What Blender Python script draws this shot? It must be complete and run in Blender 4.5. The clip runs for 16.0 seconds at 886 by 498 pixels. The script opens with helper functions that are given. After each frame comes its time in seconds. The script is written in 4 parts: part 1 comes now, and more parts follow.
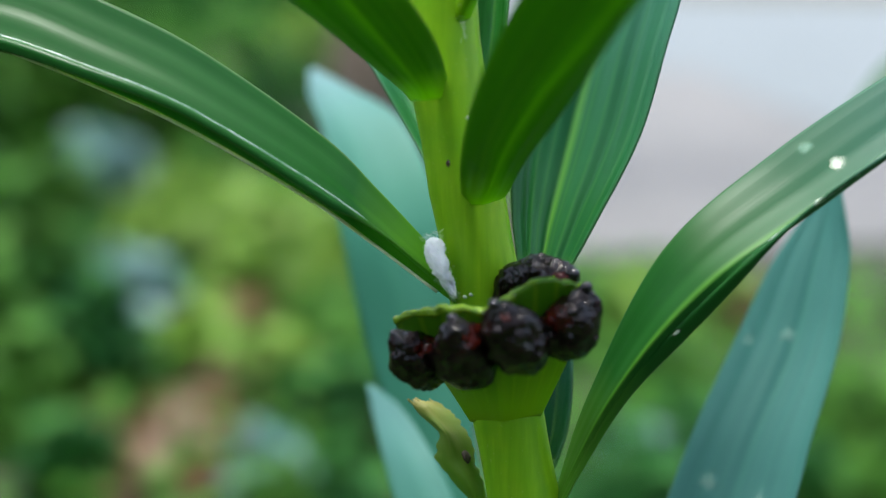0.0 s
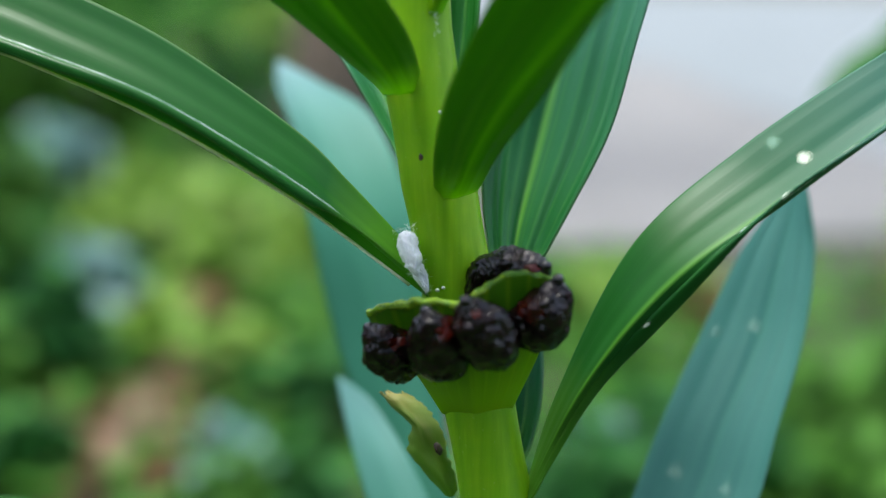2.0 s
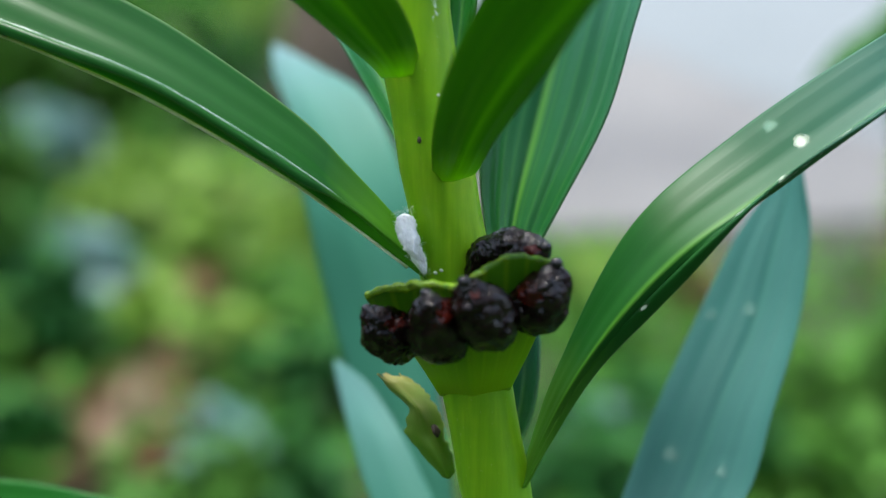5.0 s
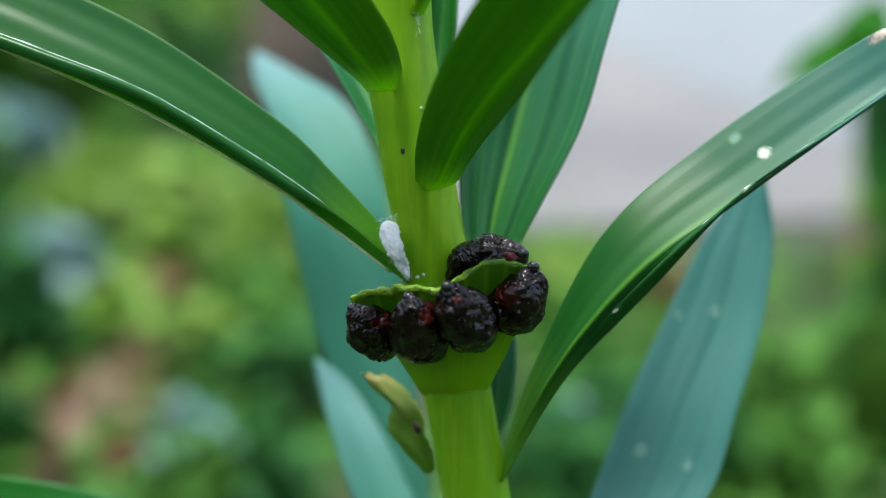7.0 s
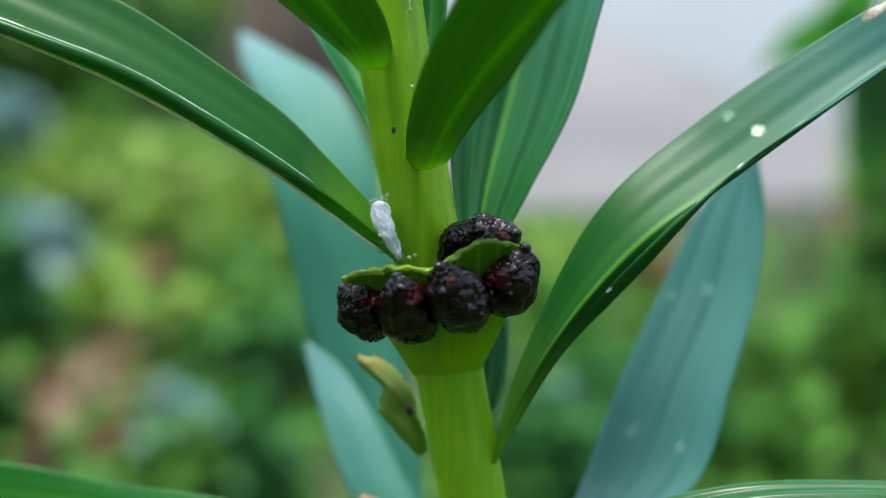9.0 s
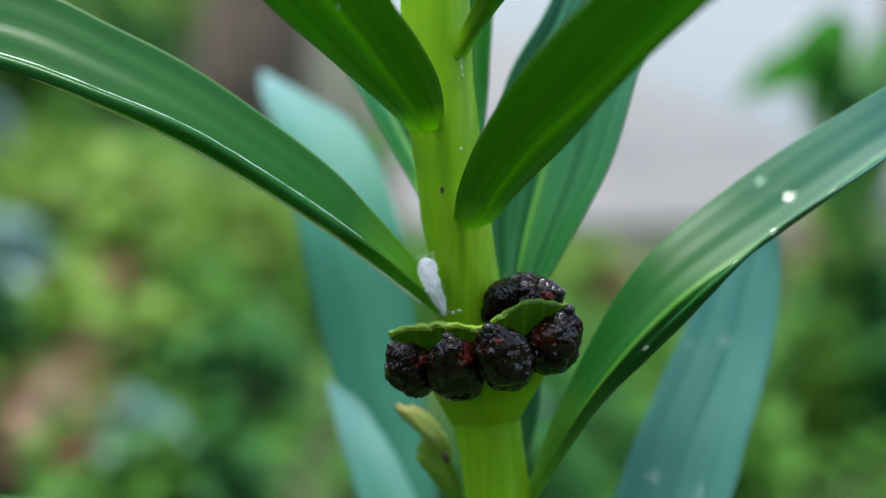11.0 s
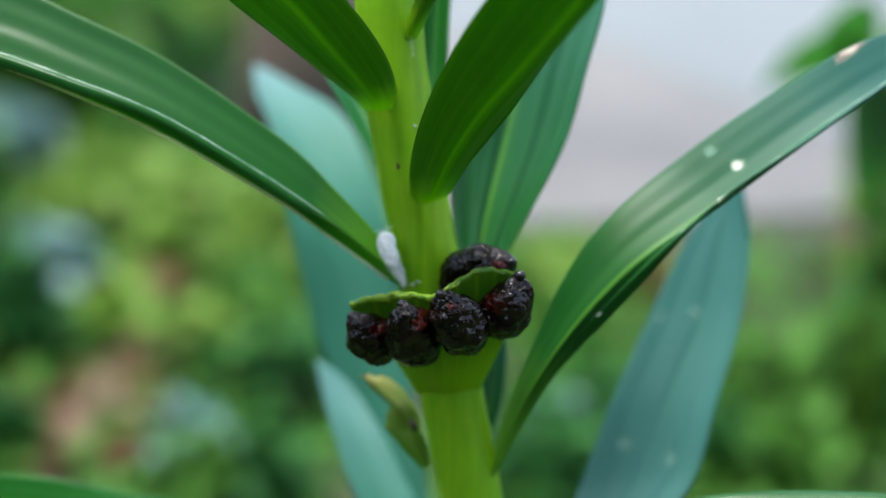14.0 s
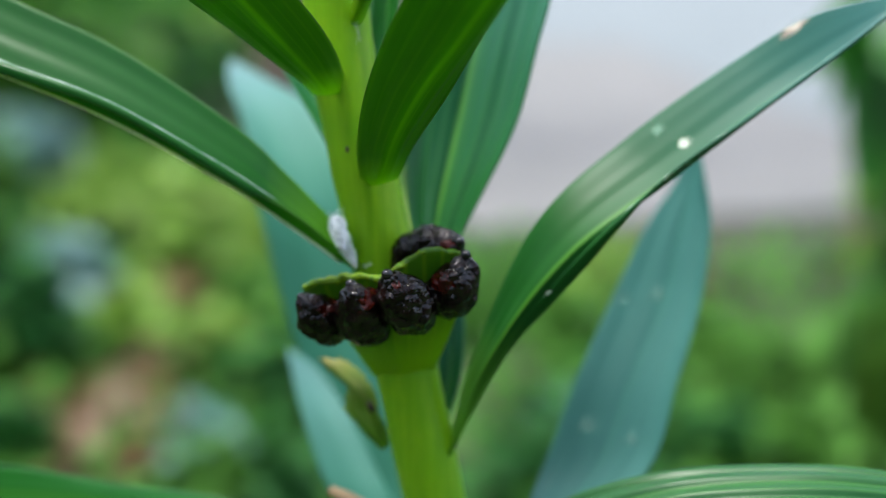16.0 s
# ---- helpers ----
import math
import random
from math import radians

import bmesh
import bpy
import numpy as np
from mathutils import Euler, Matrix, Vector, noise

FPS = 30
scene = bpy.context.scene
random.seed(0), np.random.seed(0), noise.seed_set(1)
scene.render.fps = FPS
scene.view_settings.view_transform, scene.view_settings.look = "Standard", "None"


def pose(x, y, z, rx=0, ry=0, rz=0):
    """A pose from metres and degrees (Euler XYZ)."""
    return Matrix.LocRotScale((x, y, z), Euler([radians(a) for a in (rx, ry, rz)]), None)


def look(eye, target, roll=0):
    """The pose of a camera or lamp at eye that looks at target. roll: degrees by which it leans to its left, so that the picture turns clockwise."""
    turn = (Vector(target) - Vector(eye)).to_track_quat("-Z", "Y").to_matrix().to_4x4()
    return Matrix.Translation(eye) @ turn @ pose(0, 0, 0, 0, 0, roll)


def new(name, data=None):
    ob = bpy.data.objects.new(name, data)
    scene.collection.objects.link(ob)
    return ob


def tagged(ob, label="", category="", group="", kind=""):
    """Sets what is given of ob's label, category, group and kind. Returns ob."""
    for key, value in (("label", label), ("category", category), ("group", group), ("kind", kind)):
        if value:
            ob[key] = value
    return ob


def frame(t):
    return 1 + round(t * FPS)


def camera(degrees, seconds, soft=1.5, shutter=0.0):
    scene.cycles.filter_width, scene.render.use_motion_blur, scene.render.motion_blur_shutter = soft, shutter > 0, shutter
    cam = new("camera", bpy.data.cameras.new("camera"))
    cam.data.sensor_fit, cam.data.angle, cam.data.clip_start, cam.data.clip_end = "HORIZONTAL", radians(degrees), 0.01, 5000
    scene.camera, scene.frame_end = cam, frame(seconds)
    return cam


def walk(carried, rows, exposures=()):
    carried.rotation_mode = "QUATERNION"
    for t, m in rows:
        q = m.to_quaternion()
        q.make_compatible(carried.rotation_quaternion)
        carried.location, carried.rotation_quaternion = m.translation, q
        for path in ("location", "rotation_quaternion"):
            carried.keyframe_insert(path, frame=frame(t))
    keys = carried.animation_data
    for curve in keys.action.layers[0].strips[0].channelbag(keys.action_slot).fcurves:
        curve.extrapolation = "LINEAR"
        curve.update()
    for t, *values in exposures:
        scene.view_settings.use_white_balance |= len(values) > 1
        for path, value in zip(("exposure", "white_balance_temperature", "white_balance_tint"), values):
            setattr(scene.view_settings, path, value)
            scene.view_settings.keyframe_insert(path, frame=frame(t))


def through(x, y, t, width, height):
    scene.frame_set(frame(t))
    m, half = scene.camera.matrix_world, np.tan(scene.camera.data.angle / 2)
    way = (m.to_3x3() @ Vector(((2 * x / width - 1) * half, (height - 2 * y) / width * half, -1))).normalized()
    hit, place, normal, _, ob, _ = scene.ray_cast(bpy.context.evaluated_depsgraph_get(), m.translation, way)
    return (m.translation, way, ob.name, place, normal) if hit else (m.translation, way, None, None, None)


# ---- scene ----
cam = camera(37.1, 16.0, soft=1.1)
PATH = [
    (0, (0.03603, -0.02012, 0.55085), (-0.2924, 1.9144, 0.1641), 0.76),
    (0.5, (0.03180, -0.02032, 0.54927), (-0.2421, 1.9215, 0.1562), 1.02),
    (1, (0.03367, -0.02274, 0.55025), (-0.2302, 1.9197, 0.1538), 0.95),
    (1.5, (0.03525, -0.02291, 0.55057), (-0.2440, 1.9172, 0.1532), 1.04),
    (2, (0.03413, -0.02170, 0.55133), (-0.2335, 1.9200, 0.1535), 1.09),
    (2.5, (0.02932, -0.02332, 0.55296), (-0.2101, 1.9221, 0.1553), 1.11),
    (3, (0.03029, -0.02446, 0.55419), (-0.2116, 1.9210, 0.1586), 1.04),
    (3.5, (0.03467, -0.02488, 0.55525), (-0.2280, 1.9178, 0.1589), 0.91),
    (4, (0.03247, -0.02444, 0.55301), (-0.2184, 1.9229, 0.1725), 0.97),
    (4.5, (0.02887, -0.02265, 0.55178), (-0.2198, 1.9183, 0.1382), 1.25),
    (4.7, (0.03244, -0.02240, 0.55095), (-0.2238, 1.9163, 0.1318), 1.24),
    (6.8, (0.03483, -0.03122, 0.55455), (-0.1816, 1.9123, 0.1352), 1.30),
    (7, (0.03171, -0.03293, 0.55492), (-0.1709, 1.9109, 0.1301), 1.64),
    (7.5, (0.03190, -0.03484, 0.55338), (-0.1590, 1.9106, 0.1307), 1.88),
    (8, (0.03317, -0.03239, 0.55271), (-0.1429, 1.9122, 0.1197), 1.78),
    (8.5, (0.03283, -0.03027, 0.55191), (-0.1399, 1.9134, 0.1134), 1.60),
    (9, (0.03040, -0.03117, 0.55382), (-0.1486, 1.9097, 0.1056), 1.52),
    (11.3, (0.01466, -0.04184, 0.56360), (-0.0927, 1.9085, 0.1340), 2.96),
    (11.5, (0.02027, -0.04491, 0.56381), (-0.0928, 1.9062, 0.1393), 2.57),
    (12, (0.01754, -0.04827, 0.56191), (-0.1487, 1.9100, 0.1910), 2.49),
    (12.5, (0.01953, -0.04290, 0.56426), (-0.1310, 1.9023, 0.1241), 2.54),
    (13, (0.03306, -0.04686, 0.56063), (-0.1758, 1.8945, 0.1275), 1.85),
    (13.5, (0.02819, -0.04744, 0.55986), (-0.1665, 1.8991, 0.1439), 1.46),
    (14, (0.03370, -0.04712, 0.56032), (-0.1636, 1.8962, 0.1308), 1.27),
    (14.5, (0.03121, -0.04911, 0.56237), (-0.1491, 1.8955, 0.1310), 1.34),
    (15, (0.03058, -0.05011, 0.56080), (-0.1407, 1.8987, 0.1453), 1.09),
    (15.5, (0.02657, -0.05267, 0.55996), (-0.1771, 1.8993, 0.1750), 1.04),
    (16, (0.04716, -0.04958, 0.55666), (-0.1817, 1.8921, 0.1354), 0.06),
]
walk(cam, [(t, look(eye, target, roll)) for t, eye, target, roll in PATH])
cam.data.dof.use_dof = True
cam.data.dof.focus_distance = 0.2225
cam.data.dof.aperture_fstop = 6.4

# ---- world and light: a bright overcast day ----
world = bpy.data.worlds.new("overcast_sky")
scene.world = world
world.use_nodes = True
wn, wl = world.node_tree.nodes, world.node_tree.links
sky = wn.new("ShaderNodeTexSky")
sky.sky_type = "NISHITA"
sky.sun_disc = False
sky.sun_elevation = radians(79)
sky.sun_rotation = radians(250)
sky.air_density, sky.dust_density, sky.ozone_density = 1.0, 2.6, 1.0
haze = wn.new("ShaderNodeHueSaturation")
haze.inputs["Saturation"].default_value = 0.78
wl.new(sky.outputs["Color"], haze.inputs["Color"])
wl.new(haze.outputs["Color"], wn["Background"].inputs["Color"])
wn["Background"].inputs["Strength"].default_value = 0.118

sun_data = bpy.data.lights.new("sun", "SUN")
sun_data.energy, sun_data.angle, sun_data.color = 1.75, radians(14), (0.985, 0.98, 0.93)
sun = new("sun", sun_data)
sun.matrix_basis = look((-0.7, -0.25, 4.0), (0, 0, 0))
scene.view_settings.exposure = 2.08


# ---- materials ----
def material(name, roughness=0.5, metallic=0.0, specular=0.5):
    m = bpy.data.materials.new(name)
    m.use_nodes = True
    b = m.node_tree.nodes["Principled BSDF"]
    b.inputs["Roughness"].default_value = roughness
    b.inputs["Metallic"].default_value = metallic
    b.inputs["Specular IOR Level"].default_value = specular
    return m, m.node_tree.nodes, m.node_tree.links, b


def noise_node(nodes, links, coords, scale, detail=4.0, rough=0.55):
    n = nodes.new("ShaderNodeTexNoise")
    n.inputs["Scale"].default_value = scale
    n.inputs["Detail"].default_value = detail
    n.inputs["Roughness"].default_value = rough
    links.new(coords, n.inputs["Vector"])
    return n.outputs["Fac"]


def ramp(nodes, links, fac, stops):
    r = nodes.new("ShaderNodeValToRGB")
    links.new(fac, r.inputs["Fac"])
    e = r.color_ramp.elements
    while len(e) < len(stops):
        e.new(0.5)
    for el, (p, c) in zip(e, stops):
        el.position, el.color = p, (*c, 1)
    return r.outputs["Color"]


def mix(nodes, links, fac, a, b, blend="MIX"):
    n = nodes.new("ShaderNodeMix")
    n.data_type, n.blend_type = "RGBA", blend
    for socket, v in ((n.inputs[0], fac), (n.inputs[6], a), (n.inputs[7], b)):
        if isinstance(v, (int, float)):
            socket.default_value = v
        elif isinstance(v, tuple):
            socket.default_value = (*v, 1)
        else:
            links.new(v, socket)
    return n.outputs[2]


def bump(nodes, links, height, strength, distance, shader):
    b = nodes.new("ShaderNodeBump")
    b.inputs["Strength"].default_value, b.inputs["Distance"].default_value = strength, distance
    links.new(height, b.inputs["Height"])
    links.new(b.outputs["Normal"], shader.inputs["Normal"])
    return b


def math_node(nodes, links, op, a, b=0.5):
    n = nodes.new("ShaderNodeMath")
    n.operation = op
    for socket, v in ((n.inputs[0], a), (n.inputs[1], b)):
        if isinstance(v, (int, float)):
            socket.default_value = v
        else:
            links.new(v, socket)
    return n.outputs[0]


def leaf_material(name, dark, light, base, gloss=0.36, through=0.3, vein=46.0, foot_end=0.2, rib=0.3, keel=None, tip_sheen_or_tan=None, tint=(1.35, 1.5, 0.4), shine=0.33, lanes=0.0, edge=0.1):
    """Lily leaf: lengthwise veins from the leaf's own coordinates, a paler foot, midrib and margin, and light that shines through."""
    m, n, l, b = material(name, gloss, 0.0, shine)
    uv = n.new("ShaderNodeUVMap")
    uv.uv_map = "leaf"
    sep = n.new("ShaderNodeSeparateXYZ")
    l.new(uv.outputs["UV"], sep.inputs[0])
    u, v = sep.outputs["X"], sep.outputs["Y"]
    stretch = n.new("ShaderNodeMapping")
    stretch.inputs["Scale"].default_value = (vein, 1.1, 1.0)
    l.new(uv.outputs["UV"], stretch.inputs["Vector"])
    veins = noise_node(n, l, stretch.outputs["Vector"], 1.0, 3.0)
    hair = n.new("ShaderNodeMapping")
    hair.inputs["Scale"].default_value = (vein * 4.5, 2.5, 1.0)
    l.new(uv.outputs["UV"], hair.inputs["Vector"])
    lines = noise_node(n, l, hair.outputs["Vector"], 1.0, 3.0)
    broad = n.new("ShaderNodeMapping")
    broad.inputs["Scale"].default_value = (vein * 0.22, 0.6, 1.0)
    l.new(uv.outputs["UV"], broad.inputs["Vector"])
    bands = noise_node(n, l, broad.outputs["Vector"], 1.0, 2.0)
    obj = n.new("ShaderNodeTexCoord").outputs["Object"]
    blotch = noise_node(n, l, obj, 60.0, 3.0)
    col = mix(n, l, math_node(n, l, "MULTIPLY", veins, 0.45), dark, light)
    col = mix(n, l, ramp(n, l, lines, [(0.4, (0.14, 0.14, 0.14)), (0.62, (0, 0, 0))]), col, dark)
    col = mix(n, l, ramp(n, l, bands, [(0.35, (0, 0, 0)), (0.72, (0.6, 0.6, 0.6))]), col, light)
    col = mix(n, l, ramp(n, l, blotch, [(0.45, (0, 0, 0)), (0.75, (0.4, 0.4, 0.4))]), col, dark)
    if lanes:
        # evenly spaced parallel veins, each a thin paler line
        sway = math_node(n, l, "ADD", u, math_node(n, l, "MULTIPLY", math_node(n, l, "SUBTRACT", blotch, 0.5), 0.012))
        comb = math_node(n, l, "SINE", math_node(n, l, "MULTIPLY", sway, 2 * math.pi * 9))
        col = mix(n, l, math_node(n, l, "MULTIPLY", ramp(n, l, comb, [(0.55, (0, 0, 0)), (1.0, (lanes, lanes, lanes))]), bands), col, base)
    mid = ramp(n, l, math_node(n, l, "ABSOLUTE", math_node(n, l, "SUBTRACT", u, 0.5)), [(0.0, (rib, rib, rib)), (0.06 if keel is None else 0.045, (0, 0, 0))])
    col = mix(n, l, mid, col, keel or base)
    rim = ramp(n, l, math_node(n, l, "ABSOLUTE", math_node(n, l, "SUBTRACT", u, 0.5)), [(0.484, (0, 0, 0)), (0.498, (edge, edge, edge))])
    col = mix(n, l, rim, col, (0.2, 0.29, 0.16))
    wobble = math_node(n, l, "ADD", v, math_node(n, l, "MULTIPLY", math_node(n, l, "SUBTRACT", bands, 0.5), 0.12))
    foot = ramp(n, l, wobble, [(0.02, (1, 1, 1)), (foot_end, (0, 0, 0))])
    col = mix(n, l, foot, col, base)
    if tip_sheen_or_tan:
        # toward the tip: sky reflection painted on green blades, tan on the dried one
        start, end, tip_colour = tip_sheen_or_tan
        col = mix(n, l, ramp(n, l, wobble, [(start, (0, 0, 0)), (end, (0.85, 0.85, 0.85))]), col, mix(n, l, veins, tuple(0.7 * v for v in tip_colour), tip_colour))
    l.new(col, b.inputs["Base Color"])
    l.new(ramp(n, l, bands, [(0.35, (gloss * 0.9,) * 3), (0.65, (min(gloss * 1.3, 1.0),) * 3)]), b.inputs["Roughness"])
    relief = math_node(n, l, "ADD", math_node(n, l, "MULTIPLY", lines, 0.12), math_node(n, l, "MULTIPLY", blotch, 0.5))
    bump(n, l, math_node(n, l, "ADD", math_node(n, l, "MULTIPLY", veins, 0.6), relief), 0.2, 0.0005, b)
    tr = n.new("ShaderNodeBsdfTranslucent")
    l.new(mix(n, l, 1.0, col, tint, "MULTIPLY"), tr.inputs["Color"])
    ms = n.new("ShaderNodeMixShader")
    ms.inputs[0].default_value = through
    out = n["Material Output"]
    l.new(b.outputs[0], ms.inputs[1])
    l.new(tr.outputs[0], ms.inputs[2])
    l.new(ms.outputs[0], out.inputs["Surface"])
    return m


def stem_material():
    m, n, l, b = material("lily_stem_skin", 0.42, 0.0, 0.3)
    obj = n.new("ShaderNodeTexCoord").outputs["Object"]
    st = n.new("ShaderNodeMapping")
    st.inputs["Scale"].default_value = (700, 700, 30)
    l.new(obj, st.inputs["Vector"])
    streak = noise_node(n, l, st.outputs["Vector"], 1.0, 4.0)
    soft = noise_node(n, l, obj, 90.0, 3.0)
    fleck = noise_node(n, l, obj, 1500.0, 2.0)
    col = ramp(n, l, streak, [(0.3, (0.15, 0.34, 0.004)), (0.7, (0.235, 0.45, 0.008))])
    col = mix(n, l, ramp(n, l, soft, [(0.4, (0, 0, 0)), (0.7, (0.6, 0.6, 0.6))]), col, (0.11, 0.31, 0.006))
    col = mix(n, l, ramp(n, l, fleck, [(0.68, (0, 0, 0)), (0.76, (0.45, 0.45, 0.45))]), col, (0.34, 0.44, 0.12))
    l.new(col, b.inputs["Base Color"])
    b.inputs["Subsurface Weight"].default_value = 0.25
    b.inputs["Subsurface Radius"].default_value = (0.5, 1.0, 0.1)
    b.inputs["Subsurface Scale"].default_value = 0.003
    bump(n, l, math_node(n, l, "ADD", streak, math_node(n, l, "MULTIPLY", fleck, 0.4)), 0.14, 0.0003, b)
    return m


def noisy(name, a, c, scale, roughness=0.5, bump_mm=0.3, detail=5.0, specular=0.5):
    m, n, l, b = material(name, roughness, 0.0, specular)
    obj = n.new("ShaderNodeTexCoord").outputs["Object"]
    f = noise_node(n, l, obj, scale, detail)
    g = noise_node(n, l, obj, scale * 6.3, 3.0)
    col = ramp(n, l, f, [(0.35, a), (0.68, c)])
    col = mix(n, l, math_node(n, l, "MULTIPLY", g, 0.35), col, tuple(0.6 * v for v in a))
    l.new(col, b.inputs["Base Color"])
    bump(n, l, math_node(n, l, "ADD", f, math_node(n, l, "MULTIPLY", g, 0.4)), 0.6, bump_mm / 1000, b)
    return m


def frass_material():
    m, n, l, b = material("wet_frass", 0.14, 0.0, 0.38)
    obj = n.new("ShaderNodeTexCoord").outputs["Object"]
    f = noise_node(n, l, obj, 380.0, 4.0)
    g = noise_node(n, l, obj, 1300.0, 2.0, 0.5)
    col = ramp(n, l, f, [(0.3, (0.002, 0.0012, 0.0011)), (0.55, (0.0045, 0.0018, 0.0016)), (0.8, (0.012, 0.003, 0.002))])
    l.new(col, b.inputs["Base Color"])
    # wet in places, duller where the coat has begun to dry
    wet = noise_node(n, l, obj, 520.0, 3.0)
    l.new(ramp(n, l, wet, [(0.36, (0.18, 0.18, 0.18)), (0.6, (0.07, 0.07, 0.07))]), b.inputs["Roughness"])
    l.new(ramp(n, l, wet, [(0.34, (0.05, 0.05, 0.05)), (0.64, (0.42, 0.42, 0.42))]), b.inputs["Specular IOR Level"])
    bump(n, l, g, 0.5, 0.0004, b)
    return m


def wool_material():
    m, n, l, b = material("plant_wool", 0.9, 0.0, 0.1)
    obj = n.new("ShaderNodeTexCoord").outputs["Object"]
    col = ramp(n, l, noise_node(n, l, obj, 700.0, 4.0), [(0.3, (0.95, 0.97, 0.92)), (0.6, (0.99, 0.99, 0.97))])
    l.new(col, b.inputs["Base Color"])
    # light wanders through the mat of hairs
    b.inputs["Subsurface Weight"].default_value = 1.0
    b.inputs["Subsurface Radius"].default_value = (1.0, 1.0, 0.9)
    b.inputs["Subsurface Scale"].default_value = 0.003
    return m


def scar_material(name, a, c, roughness=0.5, solid=1.0):
    """A discoloured patch that thins out into the healthy blade round it."""
    m, n, l, b = material(name, roughness, 0.0, 0.3)
    obj = n.new("ShaderNodeTexCoord").outputs["Object"]
    l.new(ramp(n, l, noise_node(n, l, obj, 900.0, 4.0), [(0.35, a), (0.65, c)]), b.inputs["Base Color"])
    uv = n.new("ShaderNodeUVMap")
    uv.uv_map = "leaf"
    sep = n.new("ShaderNodeSeparateXYZ")
    l.new(uv.outputs["UV"], sep.inputs[0])
    ragged = math_node(n, l, "ADD", sep.outputs["X"], math_node(n, l, "MULTIPLY", math_node(n, l, "SUBTRACT", noise_node(n, l, obj, 1500.0, 3.0), 0.5), 0.5))
    clear = n.new("ShaderNodeBsdfTransparent")
    ms = n.new("ShaderNodeMixShader")
    l.new(ramp(n, l, ragged, [(0.3, (solid, solid, solid)), (0.9, (0, 0, 0))]), ms.inputs[0])
    l.new(clear.outputs[0], ms.inputs[1])
    l.new(b.outputs[0], ms.inputs[2])
    l.new(ms.outputs[0], n["Material Output"].inputs["Surface"])
    return m


def foliage_material(name, stops, gloss=0.45, through=0.3):
    m, n, l, b = material(name, gloss, 0.0, 0.12)
    isl = n.new("ShaderNodeNewGeometry").outputs["Random Per Island"]
    obj = n.new("ShaderNodeTexCoord").outputs["Object"]
    col = ramp(n, l, isl, stops)
    col = mix(n, l, math_node(n, l, "MULTIPLY", noise_node(n, l, obj, 30.0, 3.0), 0.5), col, tuple(0.5 * v for v in stops[0][1]))
    l.new(col, b.inputs["Base Color"])
    tr = n.new("ShaderNodeBsdfTranslucent")
    l.new(col, tr.inputs["Color"])
    ms = n.new("ShaderNodeMixShader")
    ms.inputs[0].default_value = through
    l.new(b.outputs[0], ms.inputs[1])
    l.new(tr.outputs[0], ms.inputs[2])
    l.new(ms.outputs[0], n["Material Output"].inputs["Surface"])
    return m


def ground_material():
    m, n, l, b = material("garden_soil", 0.9)
    obj = n.new("ShaderNodeTexCoord").outputs["Object"]
    f = noise_node(n, l, obj, 3.0, 6.0)
    g = noise_node(n, l, obj, 40.0, 5.0)
    col = ramp(n, l, f, [(0.35, (0.015, 0.04, 0.006)), (0.5, (0.03, 0.025, 0.012)), (0.65, (0.022, 0.06, 0.008))])
    col = mix(n, l, math_node(n, l, "MULTIPLY", g, 0.6), col, (0.016, 0.012, 0.008))
    l.new(col, b.inputs["Base Color"])
    bump(n, l, g, 0.8, 0.02, b)
    return m


LEAF = leaf_material("lily_leaf", (0.011, 0.1, 0.013), (0.025, 0.175, 0.024), (0.11, 0.32, 0.02), 0.26, 0.38, 24.0)
# the near-white keel colour includes light caught along the lower edge
LEAF_KEELED = leaf_material("lily_leaf_keeled", (0.011, 0.096, 0.014), (0.026, 0.165, 0.03), (0.11, 0.32, 0.02), 0.34, 0.5, 14.0, 0.2, 0.95, (0.7, 0.75, 0.6), shine=0.28, edge=0.4)
# bluish tips here and in LEAF_MID are sky reflection put into the colour
LEAF_ARCH = leaf_material("lily_leaf_arching", (0.006, 0.058, 0.008), (0.015, 0.105, 0.015), (0.08, 0.24, 0.02), 0.38, 0.26, 12.0, rib=0.6, shine=0.16, tip_sheen_or_tan=(0.36, 0.9, (0.045, 0.16, 0.155)))
LEAF_UNDER = leaf_material("lily_leaf_underside", (0.033, 0.115, 0.003), (0.1, 0.24, 0.005), (0.22, 0.4, 0.008), 0.34, 0.54, 14.0, 0.22, 0.3, lanes=0.18)
LEAF_LOW = leaf_material("lily_leaf_low", (0.006, 0.055, 0.01), (0.014, 0.1, 0.02), (0.06, 0.2, 0.02), 0.36, 0.2, 12.0, shine=0.3, lanes=0.5)
LEAF_MID = leaf_material("lily_leaf_shaded", (0.009, 0.095, 0.02), (0.036, 0.175, 0.055), (0.13, 0.35, 0.04), 0.26, 0.3, 12.0, 0.2, 0.75, tip_sheen_or_tan=(0.3, 0.9, (0.04, 0.18, 0.14)), shine=0.32, lanes=0.2)
LEAF_BLUE = leaf_material("lily_leaf_teal", (0.024, 0.112, 0.097), (0.056, 0.19, 0.168), (0.05, 0.19, 0.14), 0.45, 0.36, 9.0, tint=(1.1, 1.4, 1.2), shine=0.14, lanes=0.3)
# pale tip paints in the sky reflected where the leaf bends back
LEAF_PALE = leaf_material("lily_leaf_sky_sheen", (0.036, 0.172, 0.118), (0.066, 0.24, 0.175), (0.066, 0.25, 0.165), 0.42, 0.38, 10.0, tip_sheen_or_tan=(0.62, 0.98, (0.2, 0.33, 0.36)), tint=(1.2, 1.5, 1.25), shine=0.18)
